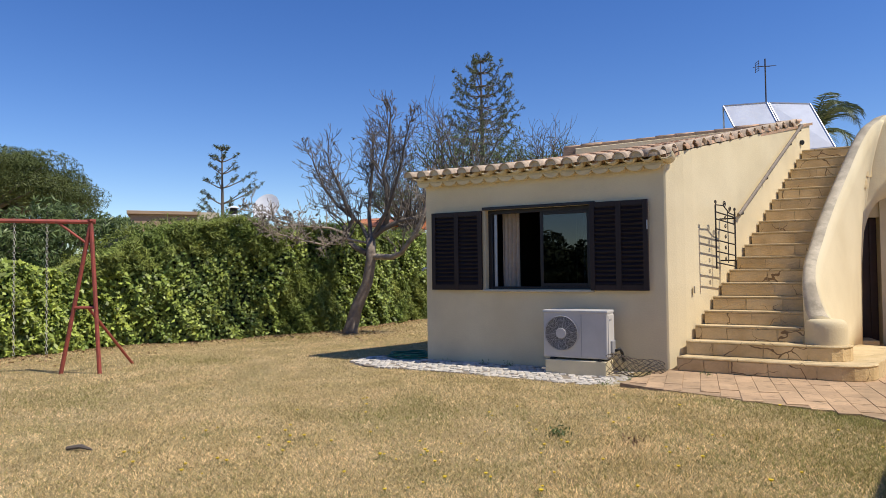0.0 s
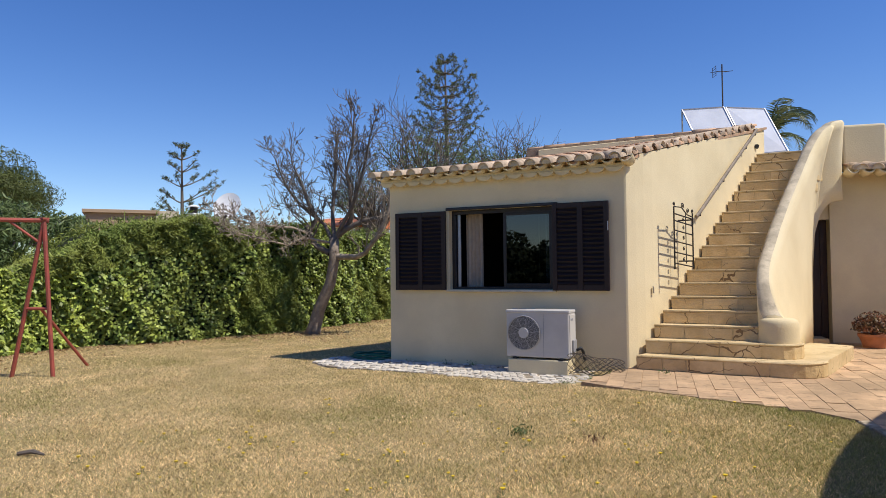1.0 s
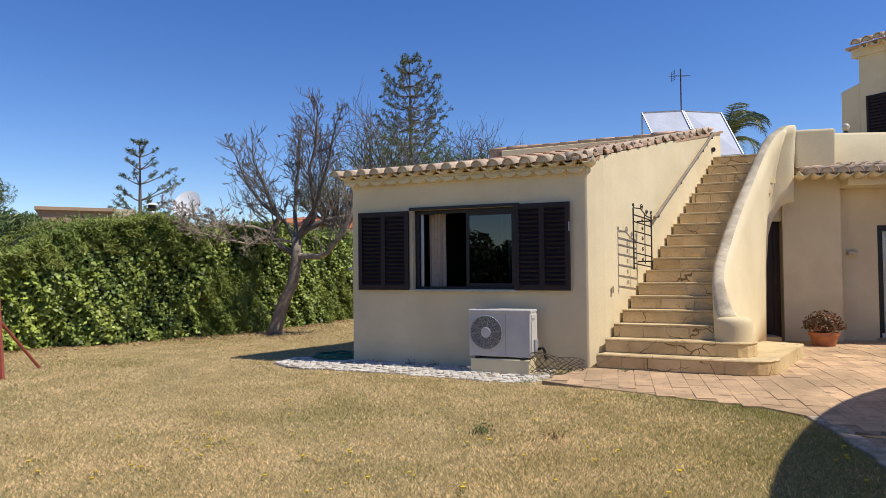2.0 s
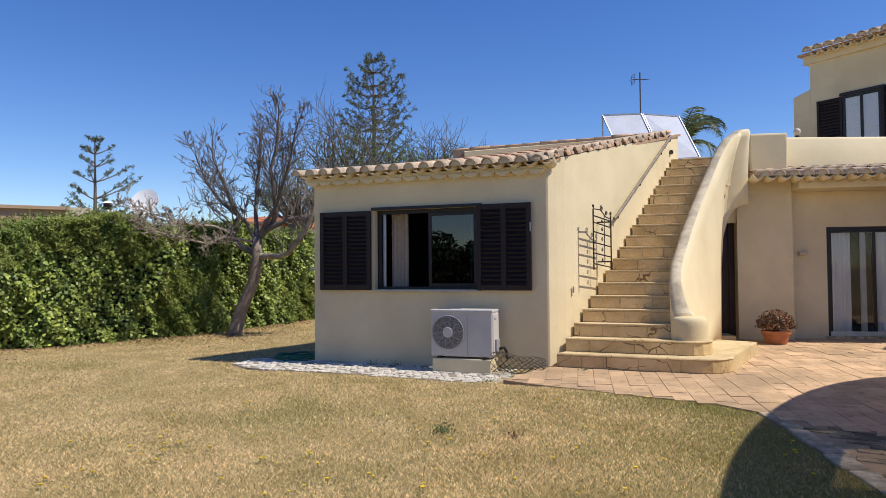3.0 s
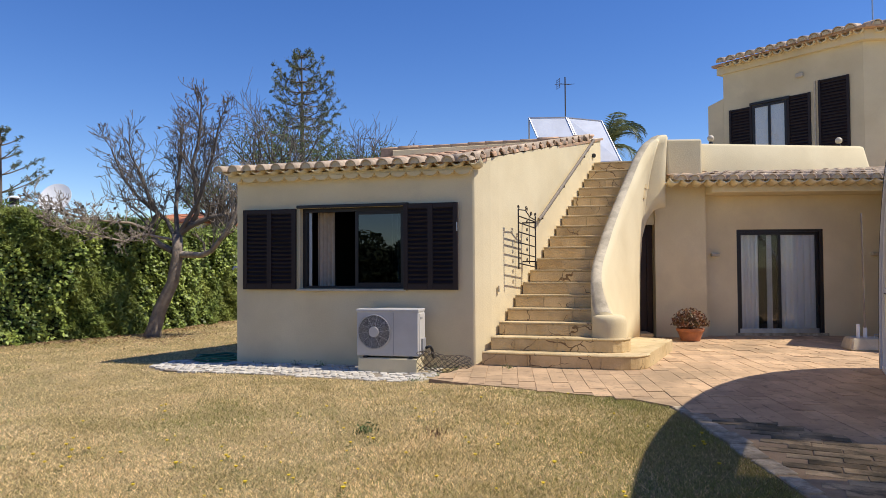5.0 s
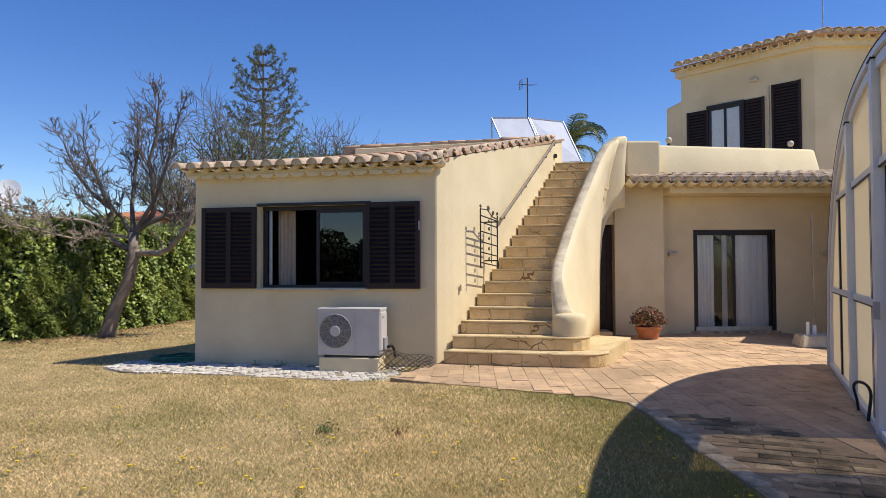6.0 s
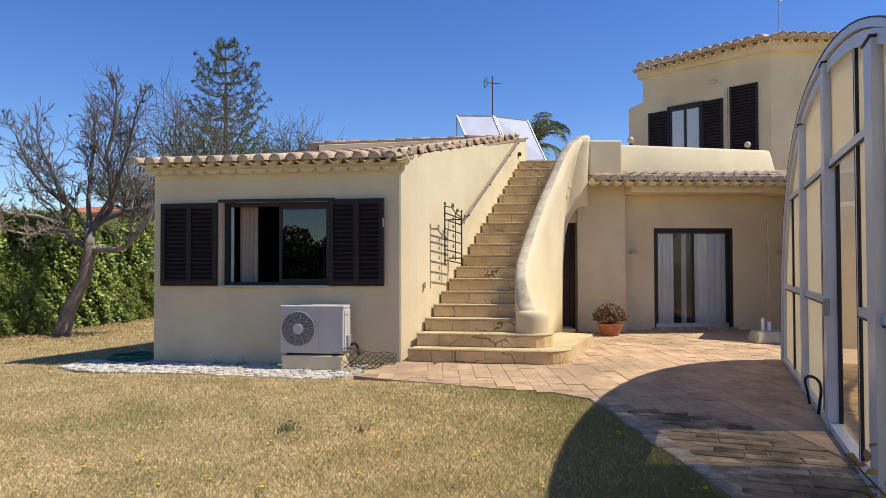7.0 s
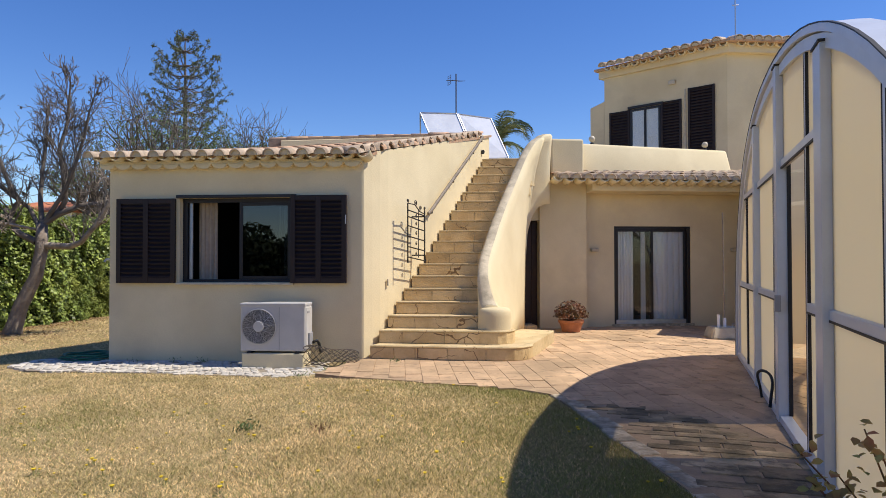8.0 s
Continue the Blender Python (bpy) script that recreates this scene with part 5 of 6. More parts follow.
BX, BY = 5.95, 2.95
ub = thing("parasol_stand", "white concrete parasol base with a thin bare pole", "parasol stand", (BX, BY, 0.0))
bm = bmesh.new()
r = box(bm, (BX - 0.30, BY - 0.28, 0.0), (BX + 0.30, BY + 0.28, 0.20))
for v in r:
    if v.co.z > 0.1:
        v.co.x = BX + (v.co.x - BX) * 0.82
        v.co.y = BY + (v.co.y - BY) * 0.82
bmesh.ops.bevel(bm, geom=list(bm.edges), offset=0.02, segments=2, affect="EDGES")
part("base", bm, CONCRETE, ub, "pale worn concrete base")
part("pole", tubed([(BX, BY, 0.2), (BX - 0.02, BY, 2.25)], 0.014, 8), RAILWOOD, ub)
part("socket", tubed([(BX, BY, 0.2), (BX, BY, 0.36)], 0.03, 10), FARWHITE, ub)
part("socket", tubed([(BX - 0.12, BY - 0.05, 0.2), (BX - 0.12, BY - 0.05, 0.42)], 0.026, 10), FARWHITE, ub)
part("handle", tubed([(BX + 0.1, BY - 0.1, 0.19), (BX + 0.1, BY - 0.1, 0.26), (BX + 0.22, BY - 0.1, 0.26), (BX + 0.22, BY - 0.1, 0.18)], 0.008, 6), METAL, ub)

# ---- swing frame on the lawn ----
sw = thing("swing_frame", "old red steel swing frame with hanging chains", "swing", (-7.7, -3.4, LAWN - 0.04))
ST = Vector((-7.66, -3.36, 2.17))
SD = Vector((-0.62, -0.78, 0)).normalized()
SF = SD.cross(Vector((0, 0, 1)))
ZG = LAWN - 0.04
FA, FB, FC = Vector((-7.59, -3.26, ZG)), Vector((-8.20, -3.48, ZG)), Vector((-8.16, -2.28, ZG))
part("leg", tubed([FA, ST], 0.030, 8), RUST, sw)
part("leg", tubed([FB, ST], 0.030, 8), RUST, sw)
far_t = ST + SD * 3.2
part("top_bar", tubed([ST - SD * 0.06, far_t], 0.032, 8), RUST, sw)
part("leg", tubed([FA + SD * 3.2 , far_t], 0.030, 8), RUST, sw)
part("leg", tubed([FB + SD * 3.2, far_t], 0.030, 8), RUST, sw)
mid_a, mid_b = FA.lerp(ST, 0.44), FB.lerp(ST, 0.44)
part("cross_bar", tubed([mid_a, mid_b], 0.022, 8), RUST, sw)
part("brace", tubed([mid_a.lerp(mid_b, 0.35), FC], 0.022, 8), RUST, sw)
part("corner_brace", tubed([ST + SD * 0.45, FB.lerp(ST, 0.86)], 0.018, 8), RUST, sw)
part("foot_plate", boxed((ST.x - 0.05, ST.y - 0.05, 2.18), (ST.x + 0.05, ST.y + 0.05, 2.21), 0.004), RUST, sw)
for k, s in enumerate((0.57, 0.98)):
    top = ST + SD * s
    bm = bmesh.new()
    foot = Vector((top.x, top.y, 0.24))
    nl = 40
    for i in range(nl):
        c = top.lerp(foot, (i + 0.5) / nl)
        ax = SD if i % 2 else SF
        e = 0.027
        tube(bm, [c + Vector((0, 0, e)), c + ax * 0.014 + Vector((0, 0, e * 0.5)), c + ax * 0.014 - Vector((0, 0, e * 0.5)), c - Vector((0, 0, e)),
                  c - ax * 0.014 - Vector((0, 0, e * 0.5)), c - ax * 0.014 + Vector((0, 0, e * 0.5)), c + Vector((0, 0, e))], 0.004, 4, False)
    part("chain", bm, CHAIN, sw, "dull steel swing chain")
# ---- hedge ----
HL = [(-12.1, -8.0), (-11.5, -5.2), (-11.0, -3.1), (-10.98, -1.8), (-10.65, -0.4), (-9.78, 1.05), (-9.28, 2.3), (-8.82, 4.1), (-8.80, 6.3), (-8.85, 8.0), (-8.9, 13.0)]
HS = np.cumsum([0] + [math.dist(a, b) for a, b in zip(HL, HL[1:])])


def hedge_at(s):
    return np.interp(s, HS, [p[0] for p in HL]), np.interp(s, HS, [p[1] for p in HL])


def hedge_top(y):
    """Height of the hedge: lower at its ivy end."""
    return np.interp(y, [-8, -1.7, -1.0, -0.4, 0.4, 1.3, 2.0, 12], [1.42, 1.50, 1.85, 2.24, 2.32, 2.50, 2.46, 2.36]) + 0.10 * np.sin(y * 1.7) + 0.06 * np.sin(y * 4.1 + 1)


hedge = thing("hedge", "tall green garden hedge, ivy below and conifer sprays above", "hedge", (-9.5, 0, -0.1))
# dark inner sheet that shows through leaf gaps as painted shade
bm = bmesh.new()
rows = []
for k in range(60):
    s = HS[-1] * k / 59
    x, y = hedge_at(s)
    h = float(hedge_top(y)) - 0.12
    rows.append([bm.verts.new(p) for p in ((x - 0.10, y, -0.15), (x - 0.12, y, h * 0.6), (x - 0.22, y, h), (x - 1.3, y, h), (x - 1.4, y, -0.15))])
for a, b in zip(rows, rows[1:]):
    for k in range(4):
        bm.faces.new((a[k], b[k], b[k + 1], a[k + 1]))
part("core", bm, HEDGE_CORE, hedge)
g = np.random.default_rng(11)
N = 88000
s = g.uniform(0, HS[-1] * 0.95, N)
x, y = hedge_at(s)
x2, y2 = hedge_at(s + 0.1)
tx, ty = x2 - x, y2 - y
ln = np.hypot(tx, ty)
nx, ny = ty / ln, -tx / ln
ht = hedge_top(y)
v = g.uniform(-0.04, 1.13, N)
over = np.clip(v - 1, 0, 1)                         # the last part lies on the top
z = np.minimum(v, 1.0) * ht
bulge = 0.10 * np.sin(y * 2.3 + z * 1.7) + 0.08 * np.sin(y * 5.1 - z * 3.0) + 0.06 * np.sin(y * 11 + z * 7) + 0.05 * np.sin(y * 23 - z * 6) * np.sin(z * 19 + y * 5)
off = bulge + g.normal(0, 0.075, N) - over * 8.5 * g.uniform(0, 1, N) + 0.06
X, Y = x + nx * off, y + ny * off
nrm = np.stack([nx, ny, np.where(over > 0, 1.2, 0.75)], 1)
con = (z > np.interp(y, [-1.7, 0.0, 2.0, 2.7], [1.35, 1.66, 1.72, 2.4]) + 0.14 * np.sin(y * 1.9) + 0.10 * np.sin(y * 5.0)) & (y > -1.7)
con |= ((y > 2.35) & (y < 4.0) & (z < 1.5 + 0.2 * np.sin(y * 9))) | ((y > 6.4) & (z < 1.2 + 0.2 * np.sin(y * 7)))
P3 = np.stack([X, Y, z], 1)
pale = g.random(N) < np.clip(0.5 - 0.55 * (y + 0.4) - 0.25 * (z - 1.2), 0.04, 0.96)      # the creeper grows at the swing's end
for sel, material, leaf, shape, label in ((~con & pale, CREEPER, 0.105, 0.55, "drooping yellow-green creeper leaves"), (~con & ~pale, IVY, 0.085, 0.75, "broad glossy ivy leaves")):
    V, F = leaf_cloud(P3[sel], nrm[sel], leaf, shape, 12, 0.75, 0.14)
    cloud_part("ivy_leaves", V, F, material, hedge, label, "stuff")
c3 = np.repeat(P3[con], 3, 0) + g.normal(0, 0.03, (con.sum() * 3, 3))
V, F = leaf_cloud(c3, np.repeat(nrm[con], 3, 0), 0.12, 0.2, 13, 1.0, 0.1)
cloud_part("conifer_sprays", V, F, THUJA, hedge, "feathery conifer sprays", "stuff")
# sprays that stand above the trimmed top
M = 1500
s = g.uniform(HS[-1] * 0.32, HS[-1] * 0.95, M)
x, y = hedge_at(s)
q = np.stack([x - g.uniform(0, 1.1, M), y + g.normal(0, 0.05, M), hedge_top(y) + g.exponential(0.05, M)], 1)
q = np.repeat(q, 5, 0) + g.normal(0, 0.045, (M * 5, 3))
V, F = leaf_cloud(q, g.normal(0, 1, q.shape), 0.13, 0.16, 14, 0.3)
cloud_part("top_sprays", V, F, THUJA, hedge, "", "stuff")


# ---- trees ----
def grow(bm, start, way, length, radius, depth, r, bend=0.25, up=0.12, split=(2, 3), shrink=0.72, tips=None, sides=6):
    """A branch that bends as it goes and divides at its end and along it."""
    pts, p, d = [Vector(start)], Vector(start), Vector(way).normalized()
    n = 4 if depth > 1 else 3
    for _ in range(n):
        d = (d + Vector((r.gauss(0, bend), r.gauss(0, bend), r.gauss(0, bend) + up))).normalized()
        p = p + d * (length / n)
        pts.append(p.copy())
    rad = [max(0.006, radius * (1 - 0.36 * k / n)) for k in range(n + 1)]
    tube(bm, pts, rad, sides if depth > 2 else (5 if depth > 1 else 3), False)
    if depth == 0:
        if tips is not None:
            tips.append((p, d))
        return
    for _ in range(r.randint(*split)):
        e = (d + Vector((r.gauss(0, 0.55), r.gauss(0, 0.55), r.gauss(0.1, 0.4)))).normalized()
        grow(bm, p, e, length * shrink * r.uniform(0.75, 1.15), rad[-1] * 0.80, depth - 1, r, bend, up, split, shrink, tips, sides)
    for k in (1, 2, 3)[:n - 1]:
        if r.random() < 0.48:
            e = (d + Vector((r.gauss(0, 0.8), r.gauss(0, 0.8), r.gauss(0.15, 0.45)))).normalized()
            grow(bm, pts[k], e, length * shrink * r.uniform(0.5, 0.95), rad[k] * 0.55, depth - 1, r, bend, up, split, shrink, tips, sides)


TB0 = Vector((-8.06, 3.50, -0.12))
tree = thing("tree", "bare leafless garden tree with a leaning grey trunk", "tree", TB0)
fork = Vector((-7.50, 3.6, 2.17))
part("trunk", tubed([TB0 + Vector((-0.03, 0, -0.1)), (-8.03, 3.52, 0.05), (-7.90, 3.55, 0.5), (-7.62, 3.6, 1.09), (-7.50, 3.6, 1.67), fork], [0.23, 0.165, 0.145, 0.13, 0.125, 0.11], 12), BARK, tree, "leaning grey-brown trunk", True)
r = random.Random(21)
tips = []
# each limb: its line in the crown's plane (x, z) or in space (x, y, z), how far it comes forward, thickness, shoots along it, their length and rise
limbs = [
    (((-7.42, 1.72), (-6.88, 1.70), (-6.55, 1.78), (-6.18, 2.14), (-5.90, 2.61), (-5.8, 3.1)), -0.3, 0.075, 14, 0.42, 0.8),
    (((-7.50, 2.15), (-7.21, 2.37), (-6.74, 2.54), (-6.27, 2.63), (-5.80, 2.85), (-5.3, 3.3)), 0.4, 0.075, 16, 0.62, 1.2),
    (((-7.62, 1.80), (-8.00, 1.98), (-8.23, 2.29), (-7.95, 2.64), (-8.10, 2.94), (-8.22, 3.33), (-8.45, 3.72)), -0.2, 0.075, 16, 0.62, 1.0),
    (((-7.50, 2.15), (-7.26, 2.45), (-7.00, 2.65), (-7.12, 3.24), (-7.21, 3.74), (-7.14, 4.30), (-7.05, 4.75)), 0.2, 0.07, 18, 0.46, 1.1),
    (((-8.23, 3.60, 2.29), (-8.29, 3.07, 2.41), (-8.43, 2.55, 2.42), (-8.66, 2.02, 2.46), (-8.81, 1.63, 2.57)), 0.0, 0.034, 13, 0.45, 0.25),
    (((-7.60, 3.60, 2.05), (-7.79, 2.94, 2.15), (-7.83, 2.29, 1.97), (-8.12, 1.76, 2.11), (-8.31, 1.36, 2.19)), 0.0, 0.032, 13, 0.42, 0.12),
    (((-7.55, 2.10), (-7.80, 2.50), (-8.60, 3.00), (-9.10, 3.50), (-9.45, 4.15)), 0.3, 0.05, 15, 0.42, 0.9),
    (((-7.50, 2.15), (-7.65, 2.75), (-7.72, 3.40), (-7.80, 4.05), (-7.95, 4.55)), 0.7, 0.055, 15, 0.42, 1.0),
    (((-7.45, 2.20), (-6.95, 2.85), (-6.60, 3.35), (-6.35, 3.90), (-6.20, 4.40)), -0.4, 0.05, 15, 0.42, 1.0),
]
for line, front, rad, shoots, reach, rise in limbs:
    nl = len(line)
    pts = [Vector((q[0], (q[1] if len(q) == 3 else 3.6) + front * k / (nl - 1) + r.gauss(0, 0.05) * (k > 0), q[-1])) for k, q in enumerate(line)]
    rads = [rad * (1.0 - 0.62 * k / (nl - 1)) for k in range(nl)]
    low = line[-1][-1] < 3.2
    bm = tube(bmesh.new(), pts, rads, 8, False)
    own = []
    for k in range(shoots):
        u = 0.25 + 0.75 * (k + r.random()) / shoots
        i = min(nl - 2, int(u * (nl - 1)))
        p = pts[i].lerp(pts[i + 1], u * (nl - 1) - i)
        d = (pts[i + 1] - pts[i]).normalized()
        way = d * 0.55 + Vector((r.gauss(0, 0.55), r.gauss(0, 0.55), rise * r.uniform(0.4, 1.2)))
        grow(bm, p, way, reach * r.uniform(0.55, 1.1), max(0.012, rads[i] * 0.36), 3, r, 0.14, 0.05 * rise, (1, 3), 0.7, own)
    grow(bm, pts[-1], pts[-1] - pts[-2], reach * 0.8, rads[-1] * 0.8, 3, r, 0.12, 0.05, (2, 3), 0.7, own)
    part("limb", bm, PALEBARK if low else TWIG, tree, smooth=True)
    tips += own if rise < 0.3 else own[::9]
pods = [t for t in tips if r.random() < 0.15]
if pods:
    V, F = leaf_cloud([t[0] for t in pods], [t[1] for t in pods], 0.085, 0.7, 31, 1.0)
    cloud_part("pod_cluster", V, F, TWIG, tree, "a few dark dry pods", "stuff")


def araucaria(base, top, reach, tiers, seed, name_label, arms=6, bare=0.25, first=0.35, full=0.3, rise=0.30, sag=0.10, brush=60, needle=0.16):
    """A tiered conifer: whorls of long arms whose side twigs carry brushes of needles. full: how far down the crown keeps widening."""
    base = Vector(base)
    t = thing("conifer_tree", name_label, "tree", base)
    rr = random.Random(seed)
    H = top - base.z
    part("trunk", tubed([base, base + Vector((0.05, 0, H * 0.5)), base + Vector((0, 0, H))], [0.018 * H, 0.012 * H, 0.02], 8), TWIG, t)
    bm = bmesh.new()
    P, D = [], []

    def brushed(a, b, count, wide):
        for _ in range(count):
            P.append(a.lerp(b, rr.random()) + Vector((rr.gauss(0, wide), rr.gauss(0, wide), rr.gauss(0.3 * wide, wide))))
            D.append((rr.gauss(0, 1), rr.gauss(0, 1), rr.gauss(0, 1)))

    for k in range(tiers):
        f = first + (0.985 - first) * (k + rr.uniform(-0.2, 0.2)) / (tiers - 1)
        z = H * min(f, 0.985)
        L = reach * min(1.0, ((1.02 - f) / full)) ** 0.7
        na = max(3, arms + rr.randint(-1, 1))
        for a in range(na):
            an = 2 * math.pi * (a + rr.uniform(-0.25, 0.25)) / na + k * 0.7
            hd = Vector((math.cos(an), math.sin(an), 0))
            ll = L * rr.uniform(0.62, 1.18)
            pts = [base + Vector((0, 0, z)) + hd * (ll * u) + Vector((0, 0, ll * (0.02 - sag * math.sin(u * 3) + rise * u * u))) for u in (0, 0.25, 0.5, 0.75, 1.0)]
            tube(bm, pts, [0.035, 0.028, 0.022, 0.016, 0.008], 4, False)
            side = Vector((-hd.y, hd.x, 0))
            brushed(pts[3], pts[4], brush // 3, needle * 0.35)
            nt = max(3, int(ll * 4.5))
            for j in range(nt):
                u = bare + (1 - bare) * (j + rr.random()) / nt
                i = min(3, int(u * 4))
                q = pts[i].lerp(pts[i + 1], u * 4 - i)
                sg = 1 if j % 2 else -1
                e = q + side * sg * ll * 0.24 * rr.uniform(0.5, 1.2) * (1.15 - u) + hd * ll * 0.14 + Vector((0, 0, ll * rr.uniform(0.0, 0.14)))
                tube(bm, [q, e], [0.012, 0.006], 3, False)
                brushed(q.lerp(e, 0.35), e, brush // 2, needle * 0.28)
    tagged(part("branchwork", bm, TWIG, t), kind="stuff")
    V, F = leaf_cloud(P, D, needle, 0.2, seed, 0.3)
    cloud_part("foliage", V, F, ARAU, t, "dark green brushy foliage", "stuff")
    return t


araucaria((-12.1, 19.3, -0.1), 11.5, 1.8, 14, 41, "tall dark green araucaria behind the roof", 6, 0.35, 0.36, 0.2, 0.5, 0.12, 40, 0.17)
araucaria((-23.2, 13.5, -0.1), 7.45, 1.55, 7, 42, "small tiered araucaria beyond the hedge", 5, 0.5, 0.46, 0.4, 0.55, -0.08, 40, 0.15)


def puff_tree(base, crown, radii, seed, count, leaf, material, label, kindname="tree", trunk=0.2, lumps=26, aspect=0.25):
    """A broad crown of many leaf clumps on a forked trunk."""
    base, c = Vector(base), Vector(crown)
    t = thing(kindname, label, "tree" if kindname != "shrub" else "shrub", base)
    gg = np.random.default_rng(seed)
    bm = bmesh.new()
    tube(bm, [base, base.lerp(c, 0.6), c], [trunk, trunk * 0.8, trunk * 0.3], 8, False)
    lp = gg.normal(0, 1, (lumps, 3))
    lp[:, 2] = np.abs(lp[:, 2]) * 0.9 - 0.15
    lp /= np.linalg.norm(lp, axis=1)[:, None]
    lp = lp * gg.uniform(0.45, 0.85, lumps)[:, None]
    for k in range(lumps):
        e = c + Vector(lp[k] * np.array(radii))
        tube(bm, [base.lerp(c, 0.55), base.lerp(c, 0.8).lerp(e, 0.5), e], [trunk * 0.4, trunk * 0.25, 0.02], 4, False)
    part("trunk", bm, TWIG, t)
    idx = gg.integers(0, lumps, count)
    dd = gg.normal(0, 1, (count, 3))
    dd /= np.linalg.norm(dd, axis=1)[:, None]
    rad = gg.uniform(0.55, 1.0, count) ** 0.6
    pos = lp[idx] + dd * rad[:, None] * gg.uniform(0.22, 0.36, lumps)[idx][:, None]
    P = np.array(c) + pos * np.array(radii)
    V, F = leaf_cloud(P, dd, leaf, aspect, seed + 1, 0.6)
    cloud_part("crown", V, F, material, t, "", "stuff")
    return t


puff_tree((-24.4, 2.8, -0.1), (-24.2, 3.0, 4.1), (4.2, 4.2, 2.0), 51, 110000, 0.15, PINE, "broad dense stone pine behind the hedge", "tree", 0.3, 56, 0.18)
for i, (bx, by, cz, rx, rz) in enumerate(((-12.9, -3.6, 1.9, 1.1, 0.9), (-12.7, -2.3, 2.0, 1.1, 1.0), (-12.7, -0.9, 2.2, 1.2, 0.85), (-13.2, -5.2, 1.8, 1.2, 0.9), (-13.0, 0.5, 2.1, 1.0, 0.75), (-12.3, -1.6, 1.5, 1.0, 0.9), (-12.3, -3.0, 1.4, 1.0, 0.9), (-12.5, -4.4, 1.4, 1.0, 0.9), (-12.9, -6.4, 1.5, 1.2, 1.0))):
    puff_tree((bx, by, -0.1), (bx, by, cz), (rx, rx, rz), 60 + i, 5200, 0.15, OLEANDER, "leafy oleander shrub behind the ivy", "shrub", 0.07, 30, 0.22)
for i, (bx, by, cz, rx, rz) in enumerate(((-10.6, 14.6, 5.0, 2.9, 2.6), (-7.6, 16.0, 5.0, 2.7, 1.9), (-13.8, 15.5, 4.2, 2.2, 2.0))):
    t = puff_tree((bx, by, -0.1), (bx, by, cz), (rx, rx, rz), 70 + i, 3200, 0.15, OLEANDER, "sparse half-bare tree beyond the house", "tree", 0.14, 34, 0.25)
    bm = bmesh.new()
    rr = random.Random(90 + i)
    for k in range(10):
        grow(bm, (bx, by, cz - rz * 0.6), (rr.gauss(0, 0.7), rr.gauss(0, 0.7), 1), rz * 0.8, 0.06, 3, rr, 0.2, 0.08, (2, 3))
    part("bare_limb", bm, TWIG, t)

# palm behind the solar panels
pb = Vector((1.95, 11.0, -0.1))
palm = thing("palm_tree", "palm tree with arching green fronds", "tree", pb)
pc = Vector((1.82, 11.0, 4.92))
part("trunk", tubed([pb, pb.lerp(pc, 0.5), pc], [0.28, 0.24, 0.3], 12), BARK, palm)
rr = random.Random(77)
for k in range(26):
    an, el = 2 * math.pi * k / 26 * 5.3, rr.uniform(0.15, 1.5)
    hd = Vector((math.cos(an), math.sin(an), 0))
    L = rr.uniform(1.5, 2.0)
    bm = bmesh.new()
    pts, p = [], pc.copy()
    e = el
    for i in range(9):
        pts.append(p.copy())
        p = p + (hd * math.cos(e) + Vector((0, 0, math.sin(e)))) * (L / 8)
        e -= 0.17 + 0.055 * i
    tube(bm, pts, [0.025 - 0.0025 * i for i in range(9)], 4, False)
    side = hd.cross(Vector((0, 0, 1)))
    for i in range(1, 9):
        for sub in range(4):
            q = pts[i - 1].lerp(pts[i], (sub + rr.uniform(0.3, 0.7)) / 4)
            tang = (pts[i] - pts[i - 1]).normalized()
            ll = 0.36 * math.sin(math.pi * min(1, (i + sub / 4) / 8.6)) + 0.06
            for sg in (-1, 1):
                tipv = q + side * sg * ll * 0.75 + tang * ll * 0.6 + Vector((0, 0, -0.30 * ll + rr.uniform(-0.03, 0.03)))
                a = bm.verts.new(q - tang * 0.015)
                b = bm.verts.new(q + tang * 0.015)
                c = bm.verts.new(q.lerp(tipv, 0.55) + Vector((0, 0, 0.02)))
                d = bm.verts.new(tipv)
                bm.faces.new((a, b, c))
                bm.faces.new((a, c, d))
    part("frond", bm, PALM, palm)

# ---- beyond the garden ----
fb = thing("far_house", "tan flat-roofed house beyond the hedge", "house", (-23, 10.3, 0))
m = plane_frame((-24.15, 9.2, 0), (2.2, 2.75, 0))
part("wall", boxed((0, 0, -0.1), (2.75, 4, 3.95), 0, m), FARWALL, fb)
part("wall", boxed((2.753, -0.1, -0.1), (3.7, 4, 4.08), 0, m), CONCRETE, fb, "pale end wall")
part("roof_edge", boxed((-0.1, -0.15, 3.953), (2.9, 4.1, 4.10), 0.01, m), FARWALL, fb)
ch = thing("chimney_pot", "dark chimney pot with a pale cap", "chimney", (-19.95, 11.15, -0.1))
part("stack", boxed((-20.15, 10.95, -0.1), (-19.75, 11.35, 3.85)), FARWHITE, ch)
part("pot", tubed([(-19.95, 11.15, 3.85), (-19.95, 11.15, 4.12)], 0.16, 10), IRON, ch)
part("cap", tubed([(-19.95, 11.15, 4.12), (-19.95, 11.15, 4.2)], [0.27, 0.1], 10), FARWHITE, ch)
dish = thing("satellite_dish", "white satellite dish beyond the hedge", "dish", (-19.1, 12.05, -0.1))
aim = Vector((0.25, -0.8, 0.42)).normalized()
bm = bmesh.new()
face = Matrix.Translation((-18.87, 12.0, 4.12)) @ aim.to_track_quat("Z", "Y").to_matrix().to_4x4()
rings = []
